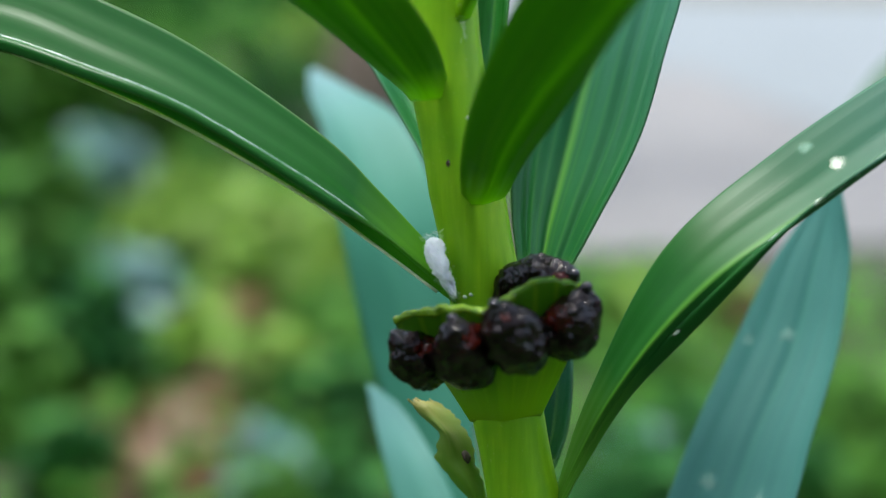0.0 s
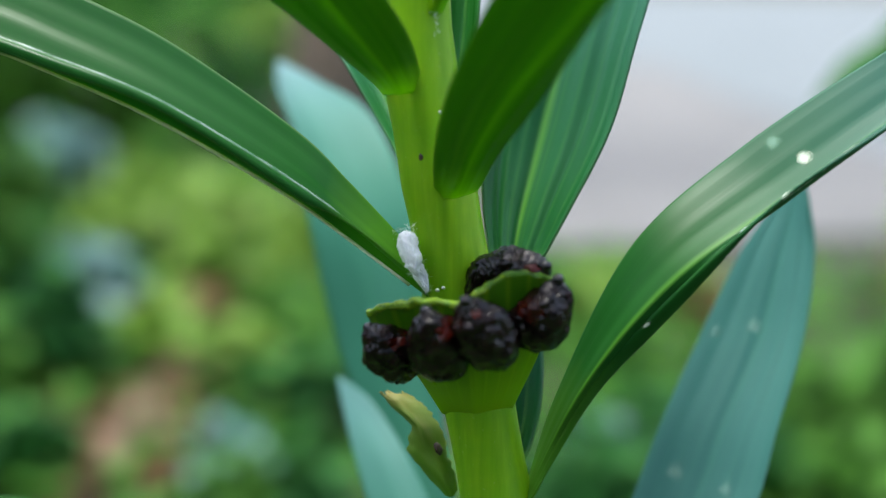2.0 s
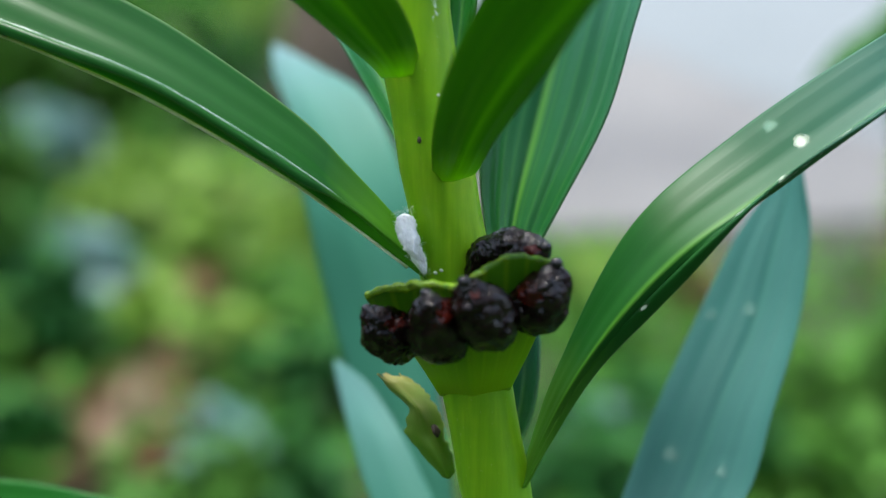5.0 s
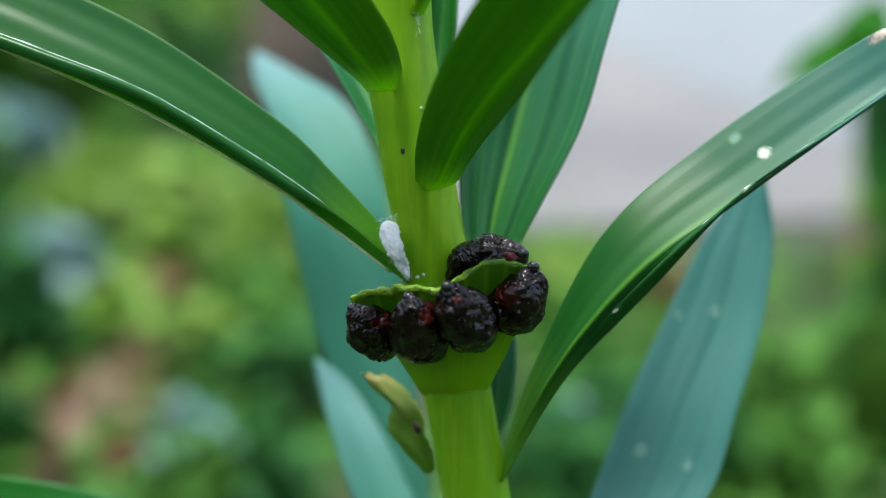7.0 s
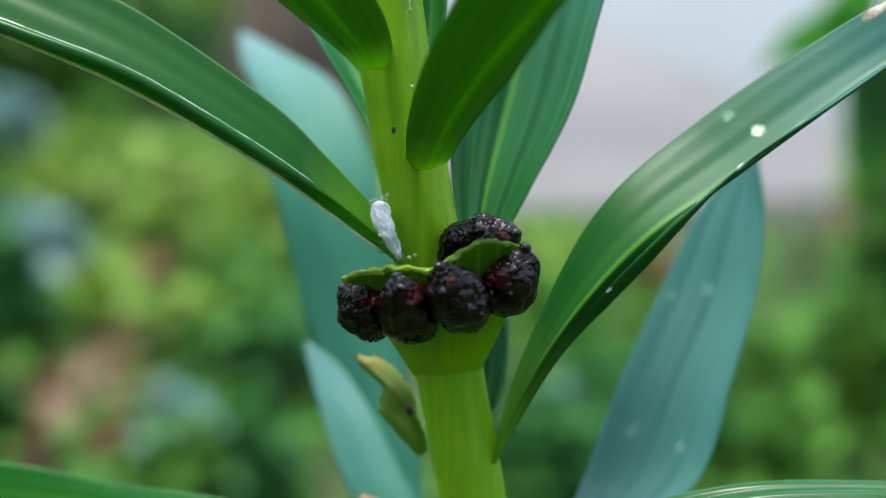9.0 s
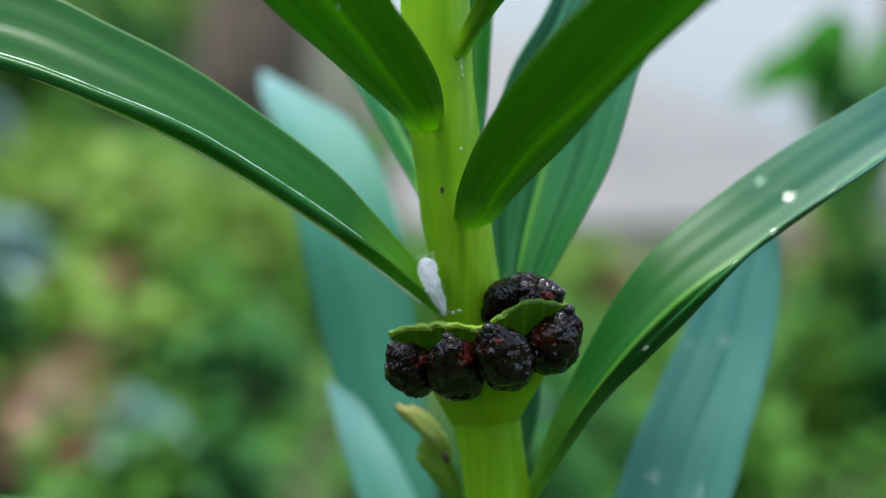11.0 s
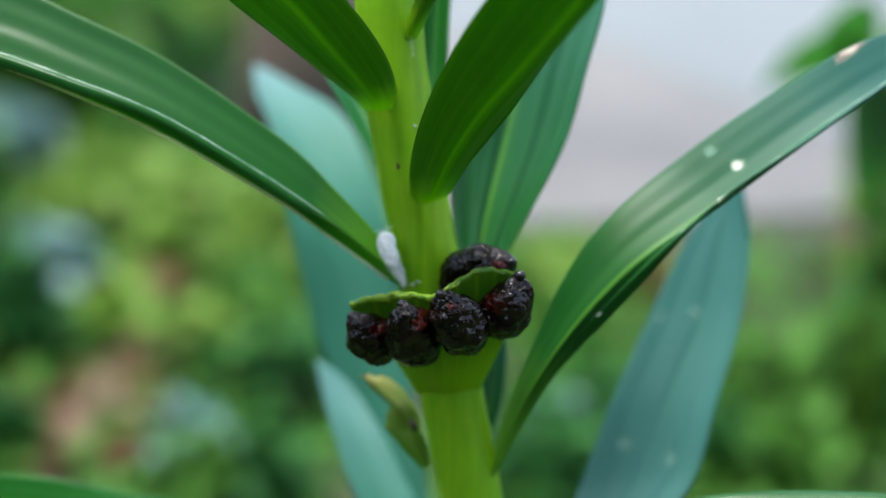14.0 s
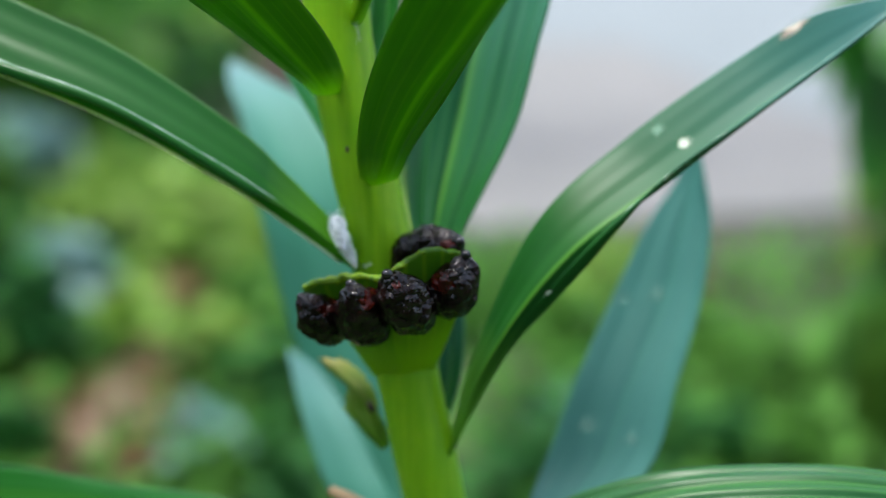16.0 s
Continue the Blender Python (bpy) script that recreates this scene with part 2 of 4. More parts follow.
# lit copy of LEAF_PALE: one leaf's extra brightness put into its colour
LEAF_PALE_LIT = leaf_material("lily_leaf_pale_lit", (0.036, 0.172, 0.118), (0.066, 0.24, 0.175), (0.066, 0.25, 0.165), 0.42, 0.38, 10.0, tip_sheen_or_tan=(0.3, 0.8, (0.12, 0.27, 0.265)), tint=(1.2, 1.5, 1.25), shine=0.18)
# bright foot and darker lobes paint in light shining through and shadow
LEAF_CHEWED = leaf_material("chewed_leaf_lit_foot", (0.045, 0.14, 0.003), (0.1, 0.24, 0.005), (0.3, 0.48, 0.01), 0.3, 0.42, 14.0, 0.5, lanes=0.4)
LEAF_DRY = leaf_material("dried_leaf", (0.14, 0.27, 0.03), (0.36, 0.36, 0.1), (0.12, 0.29, 0.015), 0.5, 0.4, 12.0, 0.5, tip_sheen_or_tan=(0.65, 1.0, (0.45, 0.33, 0.13)), tint=(1.2, 1.25, 0.6))
LEAF_BROWN = leaf_material("withered_leaf", (0.22, 0.14, 0.07), (0.4, 0.3, 0.18), (0.3, 0.22, 0.1), 0.7, 0.2)
STEM = stem_material()
WOOL = wool_material()
# pale midrib, whitened further to paint in the light on its edge
KEEL = noisy("pale_lit_keel", (0.75, 0.78, 0.5), (0.92, 0.93, 0.72), 400.0, 0.35, 0.1)
FLECK = noisy("pale_fleck", (0.4, 0.5, 0.36), (0.6, 0.66, 0.54), 900.0, 0.6)
SPOT = scar_material("pale_scar", (0.28, 0.37, 0.26), (0.42, 0.5, 0.4), 0.5, 0.9)
SCAR = scar_material("faint_scar", (0.2, 0.38, 0.3), (0.3, 0.46, 0.38), 0.45, 0.2)
SCAR_GREEN = scar_material("faint_green_scar", (0.14, 0.34, 0.22), (0.22, 0.42, 0.3), 0.4, 0.35)
TAN = scar_material("tan_dry_patch", (0.26, 0.22, 0.17), (0.38, 0.34, 0.28), 0.7)
RIM = noisy("chewed_rim", (0.07, 0.18, 0.003), (0.26, 0.42, 0.012), 1100.0, 0.14, 0.8)
# broken pale colour standing in for the highlight on a folded crest
CREST_LIGHT = noisy("crest_highlight", (0.03, 0.13, 0.05), (0.34, 0.45, 0.4), 330.0, 0.3, 0.1)
SPECK = noisy("dark_speck", (0.02, 0.012, 0.008), (0.06, 0.035, 0.02), 900.0, 0.6)
FRASS = frass_material()
AMBER = noisy("amber_larva_skin", (0.008, 0.001, 0.0008), (0.055, 0.0055, 0.002), 300.0, 0.25, 0.15, 5.0, 0.2)
BLACK = noisy("black_chitin", (0.004, 0.004, 0.005), (0.012, 0.01, 0.01), 1200.0, 0.12, 0.05, 3.0, 0.4)
SOIL = ground_material()
PAVING = noisy("pale_concrete", (0.1, 0.099, 0.094), (0.137, 0.133, 0.127), 2.5, 0.85, 3.0)
DRIVE = noisy("pale_drive", (0.096, 0.113, 0.116), (0.126, 0.144, 0.147), 1.2, 0.8, 3.0)
BARK = noisy("brown_bark", (0.06, 0.045, 0.03), (0.15, 0.112, 0.08), 9.0, 0.9, 12.0)
GREENS = foliage_material("garden_greens", [(0.0, (0.03, 0.095, 0.012)), (0.5, (0.06, 0.195, 0.022)), (1.0, (0.11, 0.29, 0.045))], 0.55, 0.36)
LIMES = foliage_material("lime_greens", [(0.0, (0.08, 0.18, 0.016)), (0.5, (0.14, 0.27, 0.032)), (1.0, (0.23, 0.35, 0.09))], 0.55)
DARKS = foliage_material("dark_greens", [(0.0, (0.01, 0.058, 0.012)), (0.6, (0.02, 0.115, 0.022)), (1.0, (0.046, 0.19, 0.036))], 0.6)
# pale blue paints in the sky that glossy leaves reflect
BLUES = foliage_material("sky_reflecting_leaves", [(0.0, (0.06, 0.16, 0.13)), (0.5, (0.13, 0.25, 0.24)), (1.0, (0.24, 0.36, 0.39))], 0.35)
WEED = leaf_material("weed_leaf", (0.024, 0.11, 0.022), (0.06, 0.21, 0.045), (0.08, 0.24, 0.05), 0.5, 0.45, 8.0, tint=(1.2, 1.45, 0.8))
DEADS = foliage_material("fallen_leaves", [(0.0, (0.075, 0.035, 0.016)), (0.5, (0.14, 0.08, 0.04)), (1.0, (0.26, 0.2, 0.14))], 0.7)


# ---- building helpers ----
def mesh_object(name, bm, mat, parent=None, label="", smooth=True):
    me = bpy.data.meshes.new(name)
    bm.to_mesh(me)
    bm.free()
    me.materials.append(mat)
    if smooth:
        me.polygons.foreach_set("use_smooth", [True] * len(me.polygons))
    ob = new(name, me)
    ob.parent = parent
    return tagged(ob, label) if label else ob


def part(name, bm, mat, parent, label=""):
    return mesh_object(name, bm, mat, parent, label)


def spline(points, s):
    """A smooth curve through the points at s from 0 to 1."""
    n = len(points) - 1
    i = min(int(s * n), n - 1)
    f = s * n - i
    p1, p2 = points[i], points[i + 1]
    p0 = points[i - 1] if i else p1 * 2 - p2
    p3 = points[i + 2] if i + 2 <= n else p2 * 2 - p1
    return 0.5 * (2 * p1 + (p2 - p0) * f + (2 * p0 - 5 * p1 + 4 * p2 - p3) * f * f + (3 * p1 - p0 - 3 * p2 + p3) * f ** 3)


def leaf_mesh(stations, sharp=1.5, along=44, across=14, ragged=0.0, seed=0.0, wave=0.0, bite=None, roll=None, ribs=0.0, fray=0.0):
    """A blade lofted over stations in millimetres: midrib point, then the way from it to either margin."""
    k = [Vector(a) for a, _, _ in stations]
    left = [Vector(a) + Vector(b) for a, b, _ in stations]
    right = [Vector(a) + Vector(c) for a, _, c in stations]
    bm = bmesh.new()
    uv = bm.loops.layers.uv.new("leaf")
    grid, where = [], {}
    for i in range(along + 1):
        row = []
        for j in range(across + 1):
            u = -1 + 2 * j / across
            cut = 1.0
            if bite:
                cut = next(c0 + (c1 - c0) * (u - u0) / (u1 - u0) for (u0, c0), (u1, c1) in zip(bite, bite[1:]) if u <= u1 + 1e-6)
            if ragged:
                cut -= ragged * (0.5 + 0.5 * noise.noise((u * 3.1, seed, 0)) + 0.35 * noise.noise((u * 11, seed, 3)))
            s = min(max(i / along * cut, 0.0), 1.0)
            kk, a, b = spline(k, s), spline(left, s), spline(right, s)
            if fray:
                a = kk + (a - kk) * (0.85 + fray * (noise.noise((s * 7, seed, 0)) + 0.7 * noise.noise((s * 19, seed, 2))))
                b = kk + (b - kk) * (0.85 + fray * (noise.noise((s * 6, seed, 5)) + 0.7 * noise.noise((s * 21, seed, 8))))
            p = kk + (b - a) * (0.5 * u) + ((a + b) * 0.5 - kk) * abs(u) ** sharp
            if roll and u < -0.5:
                w = (-u - 0.5) / 0.5
                p += Vector((roll[0] * w, roll[1] * math.sin(w * 2.4), roll[2] * w * w)) * min(1.0, 4 * s, 6 * (1 - s))
            if ribs:
                side = (a - b).cross(spline(k, min(s + 0.02, 1)) - spline(k, max(s - 0.02, 0)))
                if side.length > 1e-6:
                    p += side.normalized() * ribs * (math.cos(u * 9.4) + 0.5 * math.cos(u * 21 + 1)) * min(1.0, 5 * s, 4 * (1 - s))
            if wave:
                side = (a - b).cross(spline(k, min(s + 0.02, 1)) - spline(k, max(s - 0.02, 0)))
                if side.length > 1e-6:
                    p += side.normalized() * wave * noise.noise((u * 1.2, s * 5 + seed, seed))
            vert = bm.verts.new(p / 1000)
            where[vert] = (0.5 + 0.5 * u, s)
            row.append(vert)
        grid.append(row)
    for i in range(along):
        for j in range(across):
            bm.faces.new((grid[i][j], grid[i][j + 1], grid[i + 1][j + 1], grid[i + 1][j]))
    bm.normal_update()
    for f in bm.faces:
        for lp in f.loops:
            lp[uv].uv = where[lp.vert]
    return bm


def eaten_edge(leaf, across, mat):
    """The thick moist rim where the blade was chewed off."""
    n = len(leaf.data.vertices)
    rim = [leaf.data.vertices[n - across - 1 + j].co + Vector((0, -0.0001 + 0.0003 * noise.noise((j * 0.2, 1, 7)), -0.0004 + 0.0005 * noise.noise((j * 0.11, 5, 2)))) for j in range(across + 1)]
    bm = bmesh.new()
    # broad pulpy band on the long lobe and the step, thin along the far lobe
    band = [0.0007 - 0.0003 * max(0.0, j / across - 0.3) if j < 0.6 * across else 0.00026 for j in range(across + 1)]
    tube(bm, rim, [0.0002 if j in (0, across) else band[j] * (1 + 0.5 * noise.noise((j * 0.1, 3, 1)) + 0.2 * noise.noise((j * 0.37, 3, 1))) for j in range(across + 1)], 16,
         lambda a, p: (0.72 + 0.28 * abs(math.cos(a))) * (1 + 0.3 * noise.noise((p.x * 700, p.z * 700, a * 1.2)) + 0.3 * noise.noise((p.x * 2300, a * 2.5, p.z * 1900))))
    part("eaten_edge", bm, mat, leaf, "pale lime chewed rim")


def add_leaf(parent, stations, mat, label="", thick=0.45, **shape):
    ob = part("leaf", leaf_mesh(stations, **shape), mat, parent, label)
    sol = ob.modifiers.new("thickness", "SOLIDIFY")
    sol.thickness, sol.offset = thick / 1000, 0.0
    return ob


def keel(leaf):
    """The raised pale midrib on the blade's lower side, whitened to paint in caught light."""
    rows = {}
    for lp in leaf.data.loops:
        u, v = leaf.data.uv_layers["leaf"].data[lp.index].uv
        if abs(u - 0.5) < 0.003:
            rows[round(v, 4)] = leaf.data.vertices[lp.vertex_index].co.copy()
    line = [rows[v] + Vector((0, -0.0004, -0.0003)) for v in sorted(rows) if 0.02 < v < 0.93]
    bm = bmesh.new()
    n = len(line) - 1
    tube(bm, line, [0.00027 * (1 - 0.75 * max(0, i / n - 0.45) / 0.55) * (1 + 0.25 * noise.noise((i * 0.4, 2, 2))) for i in range(n + 1)], 10)
    part("keel", bm, KEEL, leaf, "pale raised midrib, whitened for the light it catches")


def crest(leaf, start, end, across):
    """An added pale line that paints the highlight along the crest where the flap folds over."""
    rows, step = {}, {}
    for lp in leaf.data.loops:
        u, v = leaf.data.uv_layers["leaf"].data[lp.index].uv
        v = round(v, 4)
        if abs(u - across) < step.get(v, 1.0):
            rows[v], step[v] = leaf.data.vertices[lp.vertex_index].co.copy(), abs(u - across)
    line = [rows[v] + Vector((0, -0.0001, 0.0001)) for v in sorted(rows) if start < v < end]
    n = len(line) - 1
    bm = bmesh.new()
    tube(bm, line, [0.00026 * min(1.0, 8 * i / n, 5 * (1 - i / n) + 0.1) * (1 + 0.6 * noise.noise((line[i].x * 420, 3, 2)) + 0.3 * noise.noise((line[i].x * 1300, 5, 2))) for i in range(n + 1)], 8)
    part("crest", bm, CREST_LIGHT, leaf, "pale green line painting a highlight along the fold")


def tube(bm, points, radii, sides=20, ridge=None):
    """A tube along points in metres, closed at both ends."""
    rings = []
    for i, p in enumerate(points):
        d = (points[min(i + 1, len(points) - 1)] - points[max(i - 1, 0)]).normalized()
        x = d.cross(Vector((0, 1, 0.02))).normalized()
        y = d.cross(x)
        ring = []
        for j in range(sides):
            a = 2 * math.pi * j / sides
            r = radii[i] * (ridge(a, p) if ridge else 1.0)
            ring.append(bm.verts.new(p + (x * math.cos(a) + y * math.sin(a)) * r))
        rings.append(ring)
    for r0, r1 in zip(rings, rings[1:]):
        for j in range(sides):
            bm.faces.new((r0[j], r0[(j + 1) % sides], r1[(j + 1) % sides], r1[j]))
    bm.faces.new(rings[0][::-1])
    bm.faces.new(rings[-1])


def blob(bm, centre, radii, level=2, lumps=0.0, scale=1.0, seed=0.0, turn=None):
    """A lumpy rounded body, in metres."""
    made = bmesh.ops.create_icosphere(bm, subdivisions=level, radius=1.0)["verts"]
    for v in made:
        d = v.co.normalized()
        k = 1.0
        if lumps:
            q = d * scale + Vector((seed, seed * 1.7, -seed))
            k += lumps * (noise.noise(q) + 0.55 * noise.noise(q * 2.3) + 0.3 * noise.noise(q * 5.1))
        p = Vector((d.x * radii[0], d.y * radii[1], d.z * radii[2])) * k
        if turn:
            p = turn @ p
        v.co = p + Vector(centre)
    return made


# ---- ground, paving ----
def ground():
    bm = bmesh.new()
    # a fine patch near the plant and a rim out to the horizon
    xs = [-600, -60, -12] + [-4 + 0.25 * i for i in range(33)] + [12, 60, 600]
    ys = [-600, -60, -8] + [-1 + 0.25 * i for i in range(45)] + [24, 80, 900]
    g = [[bm.verts.new((x, y, 0.025 * noise.noise((x * 1.3, y * 1.3, 0)) if abs(x) < 5 and -2 < y < 10 else 0.0)) for x in xs] for y in ys]
    for r0, r1 in zip(g, g[1:]):
        for j in range(len(xs) - 1):
            bm.faces.new((r0[j], r0[j + 1], r1[j + 1], r1[j]))
    tagged(mesh_object("ground", bm, SOIL), "dark garden soil with low weeds reaching to the horizon", "ground", kind="structure")


def slab(name, corners, z0, z1, mat, label, category):
    bm = bmesh.new()
    top = [bm.verts.new((x, y, z1)) for x, y in corners]
    low = [bm.verts.new((x, y, z0)) for x, y in corners]
    bm.faces.new(top)
    bm.faces.new(low[::-1])
    for i in range(len(corners)):
        j = (i + 1) % len(corners)
        bm.faces.new((low[i], low[j], top[j], top[i]))
    bmesh.ops.recalc_face_normals(bm, faces=bm.faces)
    return tagged(mesh_object(name, bm, mat, smooth=False), label, category, kind="structure")


ground()
BEND = [(0.996, 4.105), (0.881, 4.519), (0.739, 5.185), (0.546, 6.376), (0.359, 7.828), (0.217, 9.136)]
slab("pavement", [(-0.23, 2.606), (0.68, 2.986)] + BEND + [(-1.11, 9.136)], -0.05, 0.02, PAVING, "pale pinkish concrete garden path", "path")
slab("road", [(0.684, 2.986), (1.6, 4.2), (110.7, 150), (-19.1, 150), (-1.11, 9.14)] + [(x + 0.003, y + 0.003) for x, y in BEND[::-1]], -0.05, 0.024, DRIVE, "bright pale grey concrete drive beyond the path", "drive")


# ---- the lily ----
def stem_axis(z):
    pts = [(70, 0), (58, 200), (36, 340), (22, 425), (15, 461.8), (11.7, 476.8), (4.6, 512.5), (2.5, 523.3), (-0.1, 533.9), (-2.3, 554.5), (-4.5, 600), (-5, 680)]
    for (x0, z0), (x1, z1) in zip(pts, pts[1:]):
        if z <= z1:
            return x0 + (x1 - x0) * (z - z0) / (z1 - z0)
    return pts[-1][0]


def lily():
    plant = tagged(new("lily_plant"), "upright green lily with narrow glossy leaves and thick stem", "plant")
    # stem
    pts, radii = [], []
    for i in range(140):
        z = 680 * i / 139
        x = sum(stem_axis(min(max(z + d, 0), 680)) for d in (-14, -7, 0, 7, 14)) / 5
        pts.append(Vector((x, 195, z)) / 1000)
        node_swell = sum(0.25 * math.exp(-((z - h) / 4.0) ** 2) for h in (464, 483, 501, 518, 535, 548))
        radii.append((6.0 + node_swell - 2.2 * max(0, (z - 570) / 110)) / 1000)
    bm = bmesh.new()
    tube(bm, pts, radii, 48, lambda a, p: 1.0 + 0.018 * math.cos(5 * a + 9 * p.z) + 0.02 * math.exp(-(((a - 4.4) % 6.283) - 0.2) ** 2 / 0.006))
    part("stem", bm, STEM, plant)
    # blades: midrib, near margin, far margin
    folded = add_leaf(plant, [
        ((2.5, 191.0, 499.5), (-0.3, -2.0, 2.8), (-1.9, 4.0, 5.4)),
        ((-10.4, 189.0, 509.4), (0.5, -3.3, 5.9), (-1.0, 4.0, 8.3)),
        ((-20.7, 187.0, 516.9), (0.8, -3.8, 6.5), (-0.9, 7.0, 9.7)),
        ((-41.2, 185.0, 528.4), (1.4, -4.3, 7.3), (-1.1, 8.0, 11.9)),
        ((-58.6, 184.0, 535.7), (1.4, -3.8, 5.9), (-0.4, 8.0, 12.6)),
        ((-74.4, 184.0, 540.9), (2.3, -2.8, 4.6), (0.4, 8.0, 13.1)),
        ((-94.0, 185.0, 544.8), (2.2, -2.3, 2.8), (0.2, 5.0, 9.6)),
        ((-116.6, 186.0, 543.6), (0.0, 0.0, 0.2), (-0.6, 1.0, 0.5)),
    ], LEAF_KEELED, "folded glossy green leaf with a pale keel", sharp=1.25, across=48, along=60, thick=0.28, ribs=0.15, roll=(0.1, -1.4, -5.4))
    keel(folded)
    crest(folded, 0.05, 0.96, 0.22)
    arching = add_leaf(plant, [
        ((19.1, 194.0, 462.4), (1.2, -3.0, 1.3), (0.4, 3.0, 2.2)),
        ((29.2, 189.0, 486.2), (2.0, 1.5, 0.3), (-4.5, 6.0, -2.6)),
        ((42.8, 190.0, 504.6), (2.8, 1.5, -0.1), (-6.9, 6.0, 4.2)),
        ((61.2, 197.0, 518.2), (-2.5, -3.0, 1.6), (-8.2, 7.0, 6.4)),
        ((77.3, 202.0, 530.4), (-2.2, -4.0, 1.3), (-4.5, 7.0, 8.4)),
        ((91.0, 206.0, 540.2), (-1.6, -3.0, 1.6), (-3.5, 4.0, 7.4)),
        ((105.8, 210.0, 551.7), (-0.3, -1.0, 0.0), (0.2, 1.0, 0.1)),
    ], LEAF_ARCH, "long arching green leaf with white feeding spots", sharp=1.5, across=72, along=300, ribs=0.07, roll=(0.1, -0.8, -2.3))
    crest(arching, 0.36, 0.96, 0.22)
    add_leaf(plant, [
        ((7.0, 188.0, 517.0), (-3.4, 3.0, -0.5), (2.9, 4.0, 0.6)),
        ((8.4, 185.0, 519.5), (-4.9, 4.2, -1.3), (2.5, 5.0, -0.4)),
        ((12.2, 177.0, 527.4), (-7.8, 5.0, -2.0), (2.6, 5.0, -1.7)),
        ((18.0, 168.0, 536.2), (-10.5, 4.0, -1.4), (3.7, 4.0, -1.0)),
        ((25.7, 158.0, 545.5), (-12.9, 3.0, -0.2), (2.7, 4.0, 0.1)),
        ((34.7, 145.0, 557.0), (-13.9, 2.0, -0.5), (1.8, 4.0, -0.5)),
        ((46.9, 120.0, 571.8), (-10.5, 0.0, 1.7), (1.2, 3.0, -0.5)),
        ((56.8, 95.0, 583.0), (-0.3, 0.0, 0.3), (0.4, 0.0, -0.2)),
    ], LEAF_UNDER, "dark green leaf seen from below with a bright foot", sharp=1.6, across=32, ribs=0.13)
    add_leaf(plant, [
        ((-2.2, 187.5, 533.5), (3.0, 3.5, 0.2), (-3.4, 5.0, -0.6)),
        ((-2.9, 184.5, 536.0), (3.6, 5.0, 0.2), (-4.3, 7.0, -1.3)),
        ((-5.4, 180.0, 540.2), (5.8, 4.0, 0.8), (-5.7, 6.0, -1.2)),
        ((-9.6, 174.0, 546.4), (8.5, 4.0, -0.3), (-8.7, 6.0, -0.6)),
        ((-14.7, 167.0, 553.6), (9.5, 3.0, -0.3), (-10.3, 5.0, -1.1)),
        ((-23.6, 155.0, 564.3), (10.0, 2.0, 0.3), (-9.7, 4.0, -1.9)),
        ((-40.1, 140.0, 575.3), (5.8, 2.0, 1.0), (-5.5, 4.0, -1.4)),
        ((-55.7, 130.0, 580.6), (0.4, 0.0, 0.3), (-0.3, 0.0, 0.0)),
    ], LEAF_UNDER, "dark green leaf seen from below with a bright foot", sharp=1.8, across=32, ribs=0.13)
    add_leaf(plant, [
        ((11.0, 200.0, 492.0), (-3.0, -2.0, 0.4), (3.0, -2.0, 0.7)),
        ((14.6, 205.0, 500.7), (-3.2, -2.0, 0.3), (4.6, -2.0, 0.7)),
        ((16.3, 210.0, 511.2), (-6.7, -2.0, 1.3), (8.3, -4.0, 0.6)),
        ((19.0, 215.0, 524.3), (-10.1, -3.0, 1.2), (12.2, -5.0, 1.7)),
        ((22.2, 219.0, 539.9), (-11.2, -3.0, 1.0), (12.7, -5.0, 0.8)),
        ((25.6, 223.0, 554.5), (-7.9, -2.0, -0.2), (12.3, -4.0, 0.4)),
        ((28.8, 228.0, 571.3), (-4.6, -1.0, -0.1), (7.9, -3.0, 0.1)),
        ((34.8, 234.0, 590.6), (-0.6, 0.0, 0.0), (0.6, 0.0, 0.0)),
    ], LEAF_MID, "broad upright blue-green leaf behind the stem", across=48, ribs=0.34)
    add_leaf(plant, [
        ((3.1, 200.0, 514.0), (-2.1, -1.0, 0.1), (2.3, -1.0, 0.3)),
        ((4.1, 211.0, 532.0), (-3.2, -2.0, 0.2), (3.1, -2.0, 0.4)),
        ((4.5, 217.0, 547.1), (-3.2, -3.0, 0.1), (2.8, -3.0, 0.3)),
        ((4.2, 222.0, 562.5), (-2.8, -2.0, -0.1), (2.6, -2.0, 0.1)),
        ((2.9, 230.0, 581.6), (-0.2, 0.0, -0.1), (0.2, 0.0, 0.0)),
    ], LEAF, "narrow dark green leaf behind the stem")
    add_leaf(plant, [
        ((2.4, 190.0, 546.0), (-1.1, 1.0, 1.4), (1.3, 2.0, 0.2)),
        ((6.3, 184.0, 553.0), (-1.9, 3.0, 0.7), (1.1, 3.0, -0.1)),
        ((11.3, 177.0, 560.9), (-3.4, 2.0, 0.8), (1.9, 2.0, 0.0)),
        ((19.0, 165.0, 571.5), (-3.6, 1.0, 0.9), (1.4, 2.0, -0.7)),
        ((27.5, 150.0, 582.2), (-0.4, 0.0, 0.1), (0.5, 0.0, -0.2)),
    ], LEAF_UNDER, "small green upper leaf with a pale woolly foot")
